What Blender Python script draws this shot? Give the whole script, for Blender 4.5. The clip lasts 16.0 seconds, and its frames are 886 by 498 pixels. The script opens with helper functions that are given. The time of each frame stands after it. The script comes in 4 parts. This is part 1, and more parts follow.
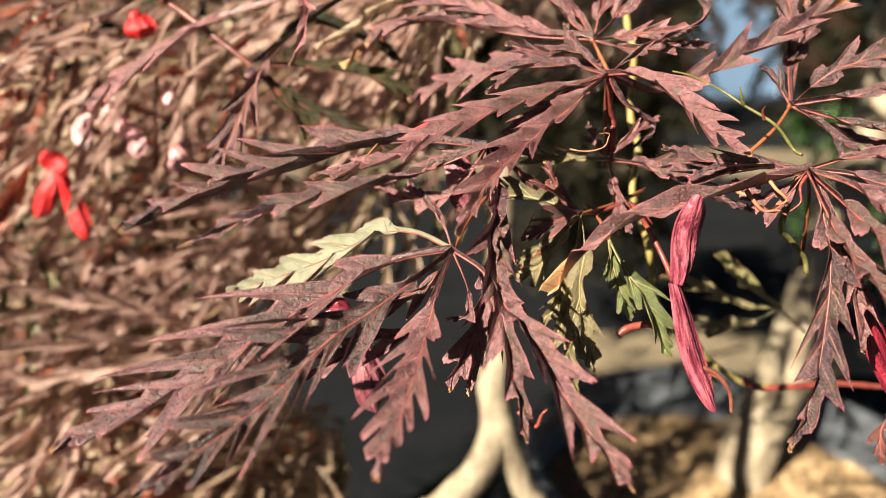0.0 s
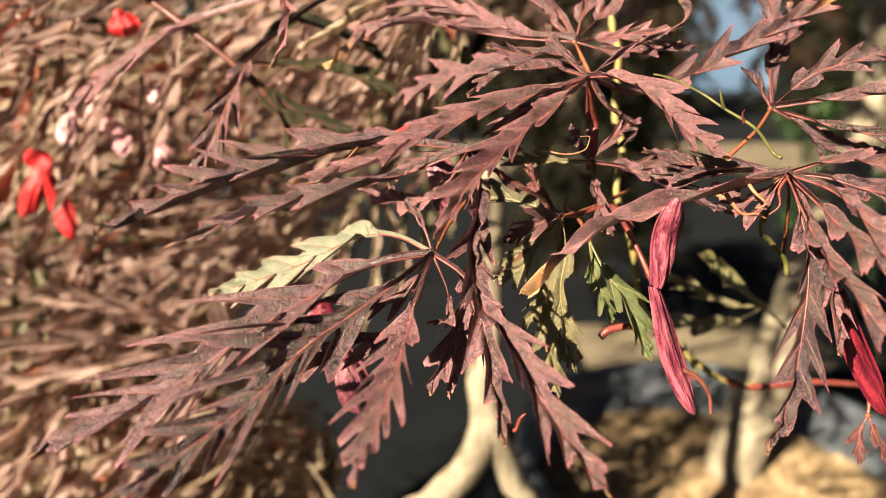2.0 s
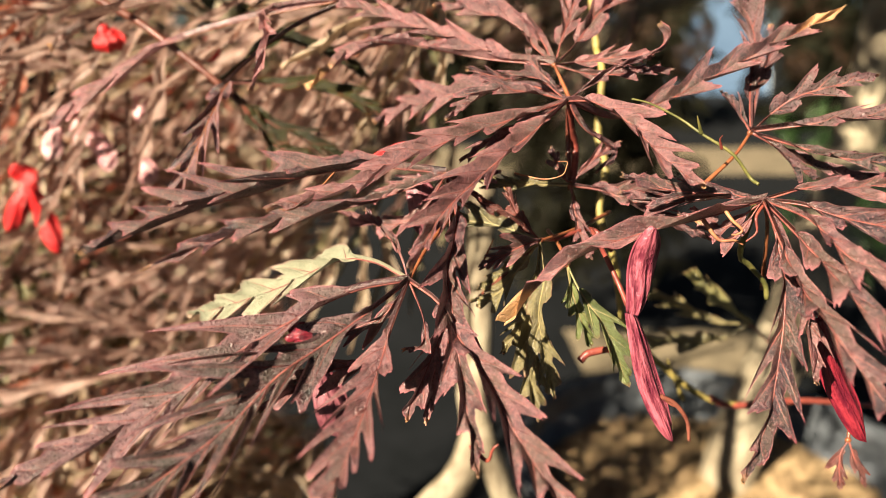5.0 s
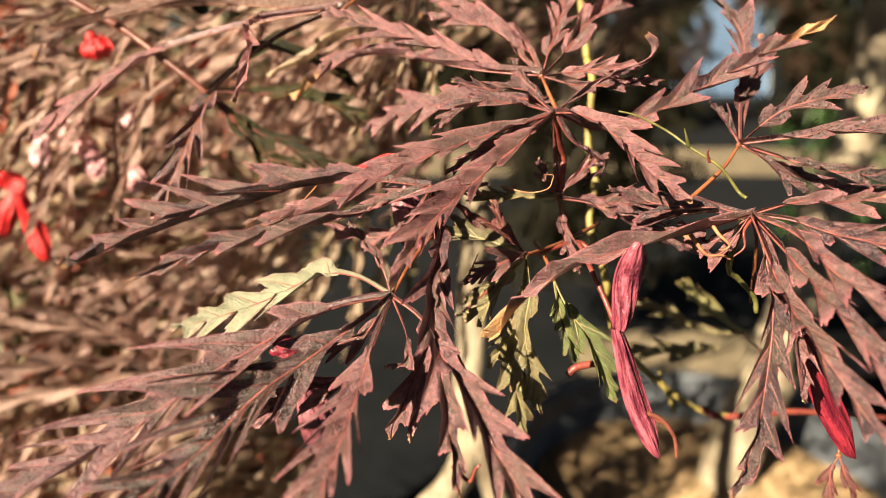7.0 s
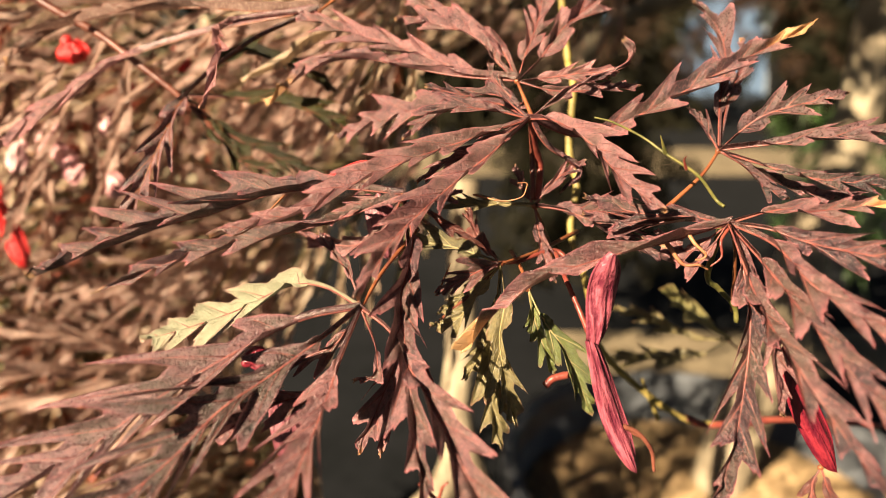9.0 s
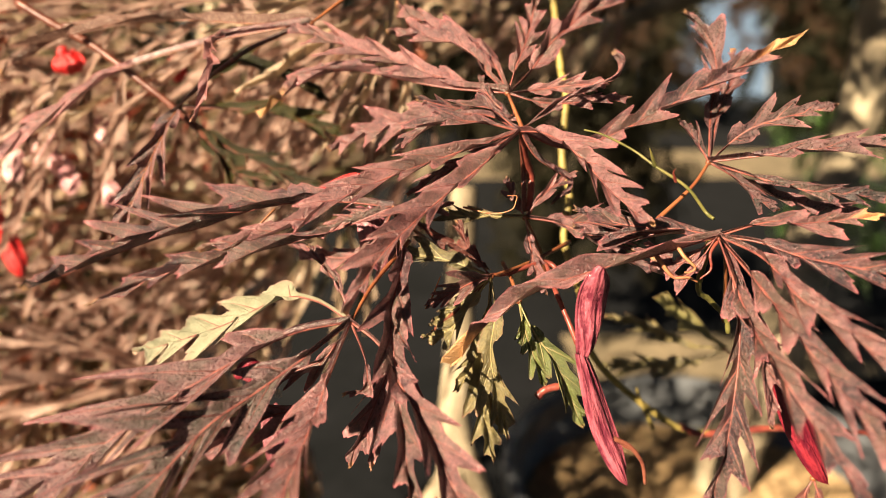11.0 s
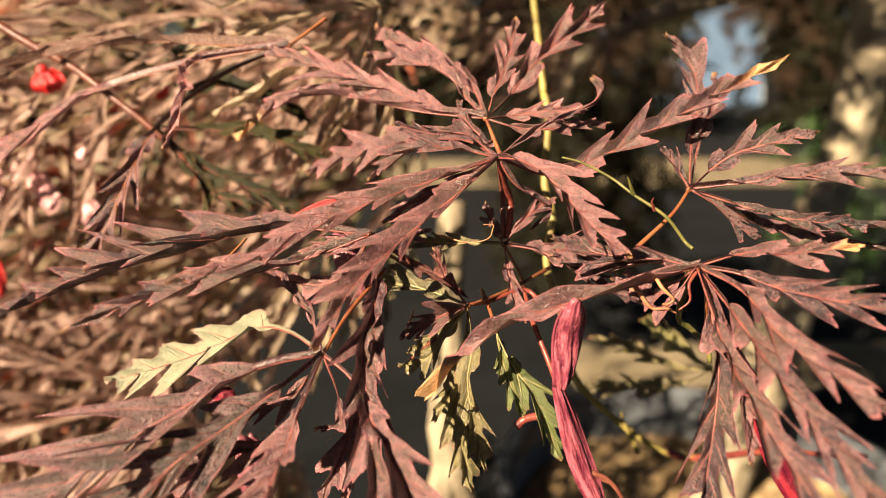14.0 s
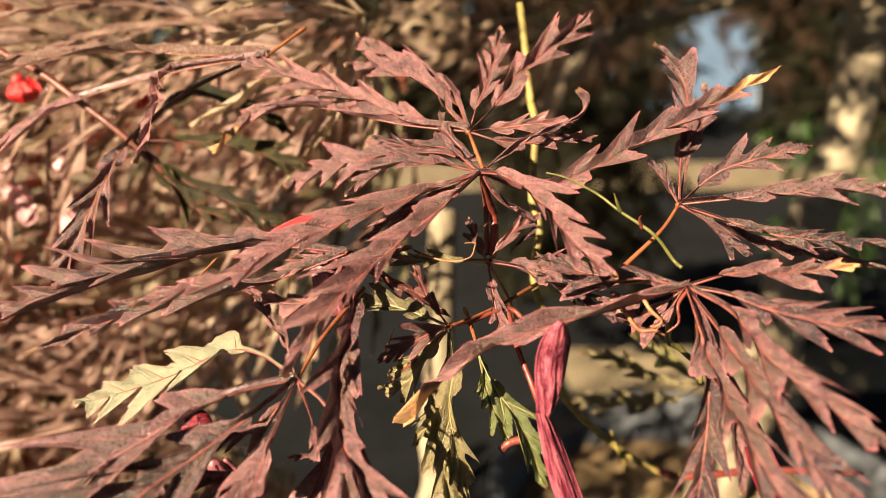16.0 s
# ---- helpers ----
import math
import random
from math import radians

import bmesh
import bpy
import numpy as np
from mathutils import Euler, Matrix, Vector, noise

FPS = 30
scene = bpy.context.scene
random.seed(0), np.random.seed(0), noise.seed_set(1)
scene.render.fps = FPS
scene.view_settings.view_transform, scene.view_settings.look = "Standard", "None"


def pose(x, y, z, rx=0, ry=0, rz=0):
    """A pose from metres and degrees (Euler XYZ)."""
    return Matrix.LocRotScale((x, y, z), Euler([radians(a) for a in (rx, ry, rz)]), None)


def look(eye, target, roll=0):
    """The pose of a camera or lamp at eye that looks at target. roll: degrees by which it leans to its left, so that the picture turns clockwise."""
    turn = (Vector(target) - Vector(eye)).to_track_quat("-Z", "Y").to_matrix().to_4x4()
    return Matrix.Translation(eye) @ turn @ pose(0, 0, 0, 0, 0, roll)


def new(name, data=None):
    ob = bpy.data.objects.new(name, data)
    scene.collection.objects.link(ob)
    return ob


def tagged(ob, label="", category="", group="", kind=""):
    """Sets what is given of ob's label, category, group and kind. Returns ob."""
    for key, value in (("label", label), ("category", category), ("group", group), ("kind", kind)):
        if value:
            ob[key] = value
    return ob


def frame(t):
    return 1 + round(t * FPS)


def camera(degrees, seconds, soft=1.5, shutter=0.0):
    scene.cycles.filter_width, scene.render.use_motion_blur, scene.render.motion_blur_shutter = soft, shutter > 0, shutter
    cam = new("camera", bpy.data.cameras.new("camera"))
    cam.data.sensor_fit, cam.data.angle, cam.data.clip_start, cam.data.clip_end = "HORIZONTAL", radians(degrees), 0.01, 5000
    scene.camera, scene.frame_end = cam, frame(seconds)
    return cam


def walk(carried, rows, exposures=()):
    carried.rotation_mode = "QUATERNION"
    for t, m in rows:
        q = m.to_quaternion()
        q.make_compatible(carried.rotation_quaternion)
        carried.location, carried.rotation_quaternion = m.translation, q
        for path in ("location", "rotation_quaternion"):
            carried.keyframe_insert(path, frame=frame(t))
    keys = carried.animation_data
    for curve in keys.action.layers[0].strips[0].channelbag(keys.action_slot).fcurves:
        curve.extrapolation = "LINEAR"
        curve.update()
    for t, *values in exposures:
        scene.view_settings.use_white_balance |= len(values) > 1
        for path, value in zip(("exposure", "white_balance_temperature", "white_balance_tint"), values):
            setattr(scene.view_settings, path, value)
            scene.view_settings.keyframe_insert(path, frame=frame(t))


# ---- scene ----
cam = camera(64.8, 16.0, soft=0.5)
cam.data.dof.use_dof = True
cam.data.dof.focus_distance, cam.data.dof.aperture_fstop = 0.148, 10.5
METRES, EYE, TILT, LEAN, TURN = 0.045, 0.90, -15.0, 0.0, 0.0
ROWS = [
    (0.0, 0.0, 0.0, 0.0, 0.0, 0.0, -0.0),
    (0.5, 0.0091, -0.0047, 0.028, -0.11, -0.05, -0.02),
    (1.0, 0.028, -0.019, 0.0563, -0.23, -0.08, -0.02),
    (1.5, 0.047, -0.0069, 0.0491, -0.35, -0.33, 0.01),
    (2.0, 0.065, -0.002, 0.0469, -0.46, -0.54, 0.05),
    (2.5, 0.0712, -0.0248, 0.0651, -0.51, -0.55, 0.06),
    (3.0, 0.0878, -0.0343, 0.0887, -0.52, -0.5, 0.05),
    (3.5, 0.1138, -0.0489, 0.1022, -0.51, -0.36, 0.04),
    (4.0, 0.1367, -0.0353, 0.1188, -0.52, -0.29, -0.01),
    (6.5, 0.2157, 0.0552, 0.2022, -0.64, -0.27, -0.05),
    (7.0, 0.2414, 0.0548, 0.2191, -0.63, -0.23, -0.04),
    (7.5, 0.2739, 0.0558, 0.2323, -0.65, -0.2, -0.01),
    (8.0, 0.3093, 0.0941, 0.2417, -0.71, -0.2, 0.0),
    (8.5, 0.3394, 0.1035, 0.2528, -0.79, -0.19, 0.03),
    (9.0, 0.3648, 0.1283, 0.263, -0.81, -0.2, 0.09),
    (11.5, 0.4294, 0.1132, 0.3409, -0.62, 0.1, 0.31),
    (12.0, 0.4418, 0.1015, 0.366, -0.64, 0.17, 0.36),
    (12.5, 0.4628, 0.1132, 0.3682, -0.62, 0.3, 0.33),
    (13.0, 0.4749, 0.1434, 0.3718, -0.74, 0.35, 0.35),
    (13.5, 0.498, 0.1641, 0.3898, -0.84, 0.43, 0.3),
    (14.0, 0.5184, 0.1767, 0.4137, -0.94, 0.61, 0.29),
    (14.5, 0.5348, 0.2148, 0.428, -1.03, 0.77, 0.31),
    (15.0, 0.5548, 0.2356, 0.4502, -1.13, 0.84, 0.34),
    (15.5, 0.5715, 0.2643, 0.473, -1.22, 0.89, 0.39),
    (16.0, 0.5924, 0.296, 0.483, -1.27, 0.92, 0.39),
]
walk(cam, [(t, pose(0, 0, EYE, TILT, LEAN, TURN) @ pose(METRES * x, METRES * y, METRES * z, 90 + pitch, roll, yaw)) for t, x, y, z, yaw, pitch, roll in ROWS],
     exposures=[(0.0, 0.90, 6150, 8), (3.0, 0.90, 6550, 7), (6.5, 0.90, 6550, 7), (8.0, 0.90, 7500, 12), (16.0, 0.90, 7400, 11)])

# ---- light: low warm sun from behind the camera's left shoulder, clear sky ----
SUN_AT = Vector((-0.57, -0.64, 0.51)).normalized()
world = bpy.data.worlds.new("sky")
scene.world = world
world.use_nodes = True
wn = world.node_tree.nodes
sky = wn.new("ShaderNodeTexSky")
sky.sky_type, sky.sun_disc = "NISHITA", False
sky.sun_elevation, sky.sun_rotation = math.asin(SUN_AT.z), math.atan2(SUN_AT.x, SUN_AT.y)
world.node_tree.links.new(sky.outputs[0], wn["Background"].inputs[0])
wn["Background"].inputs[1].default_value = 0.016
sun = new("sun", bpy.data.lights.new("sun", "SUN"))
sun.data.energy, sun.data.angle, sun.data.color = 9.3, radians(0.5), (1.0, 0.86, 0.66)
sun.matrix_world = look(SUN_AT * 10, (0, 0, 0))


# ---- materials ----
def nodes_of(name):
    m = bpy.data.materials.new(name)
    m.use_nodes = True
    nt = m.node_tree
    return m, nt, nt.nodes["Principled BSDF"]


def add(nt, kind, **inputs):
    n = nt.nodes.new(kind)
    for k, v in inputs.items():
        n.inputs[k.replace("_", " ")].default_value = v
    return n


def calc(nt, op, a, b=None, c=None):
    n = nt.nodes.new("ShaderNodeMath")
    n.operation = op
    for i, v in enumerate((a, b, c)):
        if v is None:
            continue
        if isinstance(v, (int, float)):
            n.inputs[i].default_value = v
        else:
            nt.links.new(v, n.inputs[i])
    return n.outputs[0]


def blend(nt, fac, a, b):
    n = nt.nodes.new("ShaderNodeMix")
    n.data_type = "RGBA"
    if isinstance(fac, (int, float)):
        n.inputs[0].default_value = fac
    else:
        nt.links.new(fac, n.inputs[0])
    for i, v in ((6, a), (7, b)):
        if isinstance(v, tuple):
            n.inputs[i].default_value = (*v, 1)
        else:
            nt.links.new(v, n.inputs[i])
    return n.outputs[2]


def grain(nt, scale, detail=4.0, rough=0.6, coords=None):
    n = add(nt, "ShaderNodeTexNoise", Scale=scale, Detail=detail, Roughness=rough)
    co = coords or add(nt, "ShaderNodeTexCoord").outputs["Object"]
    nt.links.new(co, n.inputs["Vector"])
    return n.outputs["Fac"]


def steps(nt, value, lo, hi):
    n = nt.nodes.new("ShaderNodeMapRange")
    n.interpolation_type = "SMOOTHSTEP"
    n.inputs[1].default_value, n.inputs[2].default_value = lo, hi
    nt.links.new(value, n.inputs[0])
    return n.outputs[0]


def relief(nt, p, height, strength, distance):
    b = add(nt, "ShaderNodeBump", Strength=strength, Distance=distance)
    nt.links.new(height, b.inputs["Height"])
    nt.links.new(b.outputs[0], p.inputs["Normal"])


def leaf_material(name, dark, light, margin, tip, vein, rough=0.31, through_light=0.16, tip_at=1.01, vary=0.7, core=None, gloss=1.0):
    """Blade of a lobe: UV x runs along the midrib, UV y from edge (0) over the midrib (0.5) to edge (1)."""
    m, nt, p = nodes_of(name)
    uv = nt.nodes.new("ShaderNodeUVMap")
    sep = nt.nodes.new("ShaderNodeSeparateXYZ")
    nt.links.new(uv.outputs[0], sep.inputs[0])
    along, across = sep.outputs[0], calc(nt, "ABSOLUTE", calc(nt, "MULTIPLY_ADD", sep.outputs[1], 2.0, -1.0))
    rnd = nt.nodes.new("ShaderNodeObjectInfo").outputs["Random"]
    big = grain(nt, 110.0, 3.0)
    mid = grain(nt, 420.0, 5.0)
    fine = grain(nt, 1800.0, 3.0, 0.7)
    shade = calc(nt, "ADD", calc(nt, "MULTIPLY_ADD", big, 1.5, -0.55), calc(nt, "MULTIPLY_ADD", mid, 1.4, -0.45))
    shade = calc(nt, "ADD", shade, calc(nt, "MULTIPLY_ADD", rnd, vary, -0.5 * vary))
    island = nt.nodes.new("ShaderNodeNewGeometry").outputs["Random Per Island"]
    shade = calc(nt, "ADD", shade, calc(nt, "MULTIPLY_ADD", island, 0.5, -0.27))
    shade = calc(nt, "MAXIMUM", calc(nt, "MINIMUM", shade, 1.0), 0.0)
    col = blend(nt, shade, dark, light)
    if core:
        near_rib = calc(nt, "MULTIPLY", calc(nt, "POWER", calc(nt, "SUBTRACT", 1.0, across), 1.5), steps(nt, big, 0.40, 0.62))
        col = blend(nt, calc(nt, "MULTIPLY", near_rib, 0.85), col, core)
    # Leaf speckle, with the surface's tiny glints also put into the colour.
    glint_specks, pits = steps(nt, fine, 0.52, 0.66), steps(nt, fine, 0.48, 0.34)
    col = blend(nt, calc(nt, "MULTIPLY", glint_specks, 0.45), col, light)
    col = blend(nt, calc(nt, "MULTIPLY", pits, 0.50), col, dark)
    edge = calc(nt, "POWER", across, 4.0)
    col = blend(nt, calc(nt, "MULTIPLY", edge, calc(nt, "MULTIPLY_ADD", big, 1.2, 0.0)), col, margin)
    tips = calc(nt, "MULTIPLY", steps(nt, calc(nt, "MULTIPLY_ADD", mid, 0.10, along), tip_at, tip_at + 0.08), 1.0)
    col = blend(nt, tips, col, tip)
    # side veins run forward from the midrib
    run = calc(nt, "FRACT", calc(nt, "MULTIPLY_ADD", along, 16.0, calc(nt, "MULTIPLY", across, -1.3)))
    line = steps(nt, calc(nt, "ABSOLUTE", calc(nt, "SUBTRACT", run, 0.5)), 0.07, 0.0)
    col = blend(nt, calc(nt, "MULTIPLY", line, 0.16), col, vein)
    nt.links.new(col, p.inputs["Base Color"])
    p.inputs["Roughness"].default_value = rough
    nt.links.new(calc(nt, "MULTIPLY_ADD", fine, 0.30, rough - 0.12), p.inputs["Roughness"])
    p.inputs["Specular IOR Level"].default_value = gloss
    net = nt.nodes.new("ShaderNodeTexVoronoi")
    net.feature = "DISTANCE_TO_EDGE"
    net.inputs["Scale"].default_value = 2000.0
    nt.links.new(add(nt, "ShaderNodeTexCoord").outputs["Object"], net.inputs["Vector"])
    cell = steps(nt, net.outputs["Distance"], 0.0, 0.25)
    h = calc(nt, "ADD", calc(nt, "MULTIPLY", cell, 0.08), calc(nt, "ADD", fine, calc(nt, "MULTIPLY", line, 0.25)))
    relief(nt, p, h, 1.0, 0.0006)
    tr = add(nt, "ShaderNodeBsdfTranslucent")
    nt.links.new(col, tr.inputs[0])
    mix = add(nt, "ShaderNodeMixShader", Fac=through_light)
    nt.links.new(p.outputs[0], mix.inputs[1])
    nt.links.new(tr.outputs[0], mix.inputs[2])
    nt.links.new(mix.outputs[0], nt.nodes["Material Output"].inputs[0])
    return m


def plain_material(name, a, b, scale, rough=0.6, bump=0.3, depth=0.0005, detail=5.0, stretch=(1, 1, 1), spec=0.4):
    m, nt, p = nodes_of(name)
    mp = nt.nodes.new("ShaderNodeMapping")
    mp.inputs["Scale"].default_value = stretch
    nt.links.new(add(nt, "ShaderNodeTexCoord").outputs["Object"], mp.inputs["Vector"])
    co = mp.outputs[0]
    big, fine = grain(nt, scale, detail, 0.6, co), grain(nt, scale * 7, 4.0, 0.65, co)
    f = steps(nt, calc(nt, "ADD", calc(nt, "MULTIPLY", big, 0.7), calc(nt, "MULTIPLY", fine, 0.4)), 0.38, 0.72)
    nt.links.new(blend(nt, f, a, b), p.inputs["Base Color"])
    p.inputs["Roughness"].default_value = rough
    p.inputs["Specular IOR Level"].default_value = spec
    relief(nt, p, calc(nt, "ADD", big, fine), bump, depth)
    return m


TIPC = (0.62, 0.33, 0.13)
PURPLE = leaf_material("maroon_leaf", (0.018, 0.007, 0.012), (0.41, 0.176, 0.180), (0.54, 0.14, 0.16), TIPC, (0.42, 0.15, 0.13), core=(0.050, 0.036, 0.022))
# Darker copy of the maroon leaf, with shade put into its colours.
SHADED_MAROON = leaf_material("shaded_waxy_maroon_leaf", (0.010, 0.008, 0.009), (0.30, 0.140, 0.150), (0.50, 0.15, 0.17), TIPC, (0.40, 0.15, 0.13), 0.27, core=(0.028, 0.028, 0.016))
PALE = leaf_material("pale_leaf_underside", (0.15, 0.155, 0.09), (0.31, 0.30, 0.20), (0.48, 0.20, 0.18), (0.6, 0.25, 0.2), (0.6, 0.5, 0.36), 0.6)
OLIVE = leaf_material("olive_leaf_blade", (0.06, 0.055, 0.024), (0.26, 0.21, 0.095), (0.28, 0.09, 0.07), (0.3, 0.06, 0.06), (0.34, 0.29, 0.15))
GREEN = leaf_material("green_leaf_blade", (0.035, 0.055, 0.014), (0.16, 0.18, 0.05), (0.20, 0.08, 0.05), (0.3, 0.09, 0.05), (0.3, 0.32, 0.12))
YELLOW = leaf_material("yellowed_leaf_blade", (0.22, 0.20, 0.07), (0.38, 0.34, 0.14), (0.42, 0.16, 0.1), (0.45, 0.2, 0.1), (0.45, 0.42, 0.2))
# Sunlit where it hangs; its shade comes from these very dark greens.
SHADE = leaf_material("shaded_green_leaf_blade", (0.008, 0.010, 0.002), (0.036, 0.034, 0.006), (0.22, 0.04, 0.02), (0.35, 0.06, 0.03), (0.14, 0.11, 0.03), through_light=0.08, gloss=0.4)
MASS = leaf_material("distant_maroon_leaf", (0.20, 0.105, 0.080), (0.76, 0.53, 0.44), (0.5, 0.2, 0.17), TIPC, (0.42, 0.24, 0.18), 0.30, 0.45, vary=1.0)
MASS_TAN = leaf_material("distant_tan_leaf", (0.34, 0.23, 0.14), (0.82, 0.65, 0.48), (0.42, 0.20, 0.14), TIPC, (0.5, 0.36, 0.24), 0.35, 0.45, vary=0.9)
MASS_RED = leaf_material("distant_red_leaf", (0.20, 0.030, 0.018), (0.62, 0.20, 0.10), (0.5, 0.1, 0.06), TIPC, (0.5, 0.2, 0.1), 0.35, 0.3, vary=0.8)
MASS_GREEN = leaf_material("distant_olive_leaf", (0.05, 0.05, 0.014), (0.20, 0.17, 0.06), (0.25, 0.1, 0.06), (0.4, 0.2, 0.08), (0.25, 0.2, 0.08), 0.45, 0.2)
def wing_material(name, dark, light, rough=0.25):
    """Papery wing: lengthwise wrinkles and veins, glossy."""
    m, nt, p = nodes_of(name)
    uv = nt.nodes.new("ShaderNodeUVMap")
    mp = nt.nodes.new("ShaderNodeMapping")
    mp.inputs["Scale"].default_value = (2.6, 3.6, 1.0)
    nt.links.new(uv.outputs[0], mp.inputs["Vector"])
    run, fine = grain(nt, 1.6, 4.0, 0.6, mp.outputs[0]), grain(nt, 900.0, 3.0)
    rnd = nt.nodes.new("ShaderNodeObjectInfo").outputs["Random"]
    f = calc(nt, "ADD", steps(nt, run, 0.38, 0.68), calc(nt, "MULTIPLY_ADD", rnd, 0.3, -0.15))
    f = calc(nt, "MINIMUM", calc(nt, "MAXIMUM", f, 0.0), 1.0)
    nt.links.new(blend(nt, f, dark, light), p.inputs["Base Color"])
    p.inputs["Roughness"].default_value = rough
    p.inputs["Specular IOR Level"].default_value = 0.7
    relief(nt, p, calc(nt, "ADD", run, calc(nt, "MULTIPLY", fine, 0.35)), 1.0, 0.0010)
    return m


WING = wing_material("crimson_wing", (0.10, 0.010, 0.026), (0.44, 0.11, 0.145))
DEEPRED = wing_material("deep_red_wing", (0.085, 0.006, 0.016), (0.26, 0.022, 0.035))
# Rosy colours lowered to carry the shade behind the leaves.
ROSY = wing_material("shaded_rosy_wing", (0.15, 0.038, 0.052), (0.30, 0.095, 0.115), 0.4)
SCARLET = wing_material("scarlet_wing", (0.45, 0.003, 0.006), (0.66, 0.008, 0.010), 0.5)
PINKW = wing_material("pale_pink_wing", (0.42, 0.16, 0.19), (0.80, 0.52, 0.50), 0.2)
DARKRED = leaf_material("dark_red_dry_leaf", (0.05, 0.012, 0.012), (0.20, 0.06, 0.045), (0.3, 0.05, 0.04), TIPC, (0.3, 0.1, 0.07))
# Crown leaves stand in sun; their shade is put into the dark colours.
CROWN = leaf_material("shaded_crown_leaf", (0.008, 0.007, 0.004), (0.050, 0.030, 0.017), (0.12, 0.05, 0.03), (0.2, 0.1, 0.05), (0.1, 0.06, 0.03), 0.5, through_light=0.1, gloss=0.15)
BRIGHT_GREEN = leaf_material("bright_green_leaf", (0.02, 0.05, 0.01), (0.06, 0.14, 0.025), (0.05, 0.1, 0.02), (0.05, 0.1, 0.02), (0.08, 0.16, 0.04))
RIB = plain_material("red_midrib", (0.10, 0.026, 0.026), (0.30, 0.095, 0.075), 300, 0.4, 0.2, 0.0001)
RIB_PALE = plain_material("pale_midrib", (0.20, 0.16, 0.07), (0.34, 0.28, 0.14), 400, 0.45, 0.2, 0.0001)
STALK = plain_material("amber_stalk", (0.12, 0.030, 0.016), (0.28, 0.100, 0.042), 200, 0.35, 0.2, 0.0001)
STALK_RED = plain_material("red_stalk", (0.12, 0.022, 0.020), (0.27, 0.065, 0.045), 300, 0.35, 0.2, 0.0001)
TWIG_GREEN = plain_material("green_twig_bark", (0.07, 0.075, 0.022), (0.20, 0.17, 0.05), 300, 0.45, 0.3, 0.0001)
TWIG_YELLOW = plain_material("yellow_twig_bark", (0.13, 0.10, 0.03), (0.36, 0.28, 0.085), 220, 0.5, 0.3, 0.0002)
TWIG_DARK = plain_material("dark_red_twig_bark", (0.07, 0.018, 0.015), (0.16, 0.05, 0.03), 260, 0.4, 0.3, 0.0001)
DRYTAN = plain_material("dry_tan_curl", (0.22, 0.07, 0.035), (0.40, 0.19, 0.09), 400, 0.5, 0.3, 0.0001)
DRYTHREAD = plain_material("dry_stalk", (0.13, 0.035, 0.025), (0.24, 0.08, 0.05), 400, 0.5, 0.3, 0.0001)
BARK = plain_material("pale_grey_bark", (0.13, 0.10, 0.065), (0.40, 0.335, 0.235), 28, 0.75, 0.5, 0.003, stretch=(1, 1, 0.4))
POT = plain_material("black_plastic", (0.050, 0.055, 0.064), (0.11, 0.12, 0.135), 30, 0.35, 0.15, 0.001)
SOIL = plain_material("brown_mulch_bed", (0.13, 0.085, 0.045), (0.34, 0.235, 0.13), 45, 0.9, 0.8, 0.006)
CHIP = plain_material("bark_chip", (0.16, 0.10, 0.05), (0.44, 0.31, 0.17), 30, 0.85, 0.5, 0.002)
# The yard's shade is put into this near-black ground colour.
GROUND = plain_material("shaded_yard_ground", (0.0035, 0.0045, 0.0055), (0.008, 0.009, 0.011), 3.0, 0.95, 0.5, 0.006, spec=0.15)
# Brightness of the sky patch, put into a sheet's blue.
SKY_BLUE = plain_material("sky_patch_blue", (0.075, 0.125, 0.21), (0.115, 0.18, 0.285), 1.2, 0.4, 0.3, 0.02)
STEEL = plain_material("galvanised_hoop", (0.30, 0.32, 0.33), (0.42, 0.44, 0.45), 8, 0.45, 0.2, 0.001)
# Shrub greens taken down to near black to carry its shade.
DARK_SHRUB = leaf_material("shaded_shrub_leaf", (0.003, 0.005, 0.002), (0.022, 0.020, 0.008), (0.03, 0.015, 0.01), (0.05, 0.03, 0.01), (0.02, 0.02, 0.01), 0.5, 0.02, gloss=0.15)
GRAVEL = plain_material("tan_gravel", (0.10, 0.078, 0.048), (0.26, 0.205, 0.13), 5.0, 0.9, 0.7, 0.01)
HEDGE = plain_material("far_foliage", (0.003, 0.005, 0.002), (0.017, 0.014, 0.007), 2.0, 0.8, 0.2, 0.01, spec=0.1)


# ---- shape tools ----
def mesh_object(name, verts, faces, mats, parent=None, label="", uvs=None, slots=None, smooth=True):
    me = bpy.data.meshes.new(name)
    me.from_pydata([tuple(v) for v in verts], [], faces)
    for mt in mats:
        me.materials.append(mt)
    if slots is not None:
        me.polygons.foreach_set("material_index", slots)
    if smooth:
        me.polygons.foreach_set("use_smooth", [True] * len(faces))
    if uvs is not None:
        layer = me.uv_layers.new(name="lobe")
        idx = np.empty(len(me.loops), dtype=np.int32)
        me.loops.foreach_get("vertex_index", idx)
        layer.data.foreach_set("uv", np.asarray(uvs, dtype=np.float32)[idx].ravel())
    me.update()
    ob = new(name, me)
    if parent:
        ob.parent = parent
    if label:
        tagged(ob, label)
    return ob


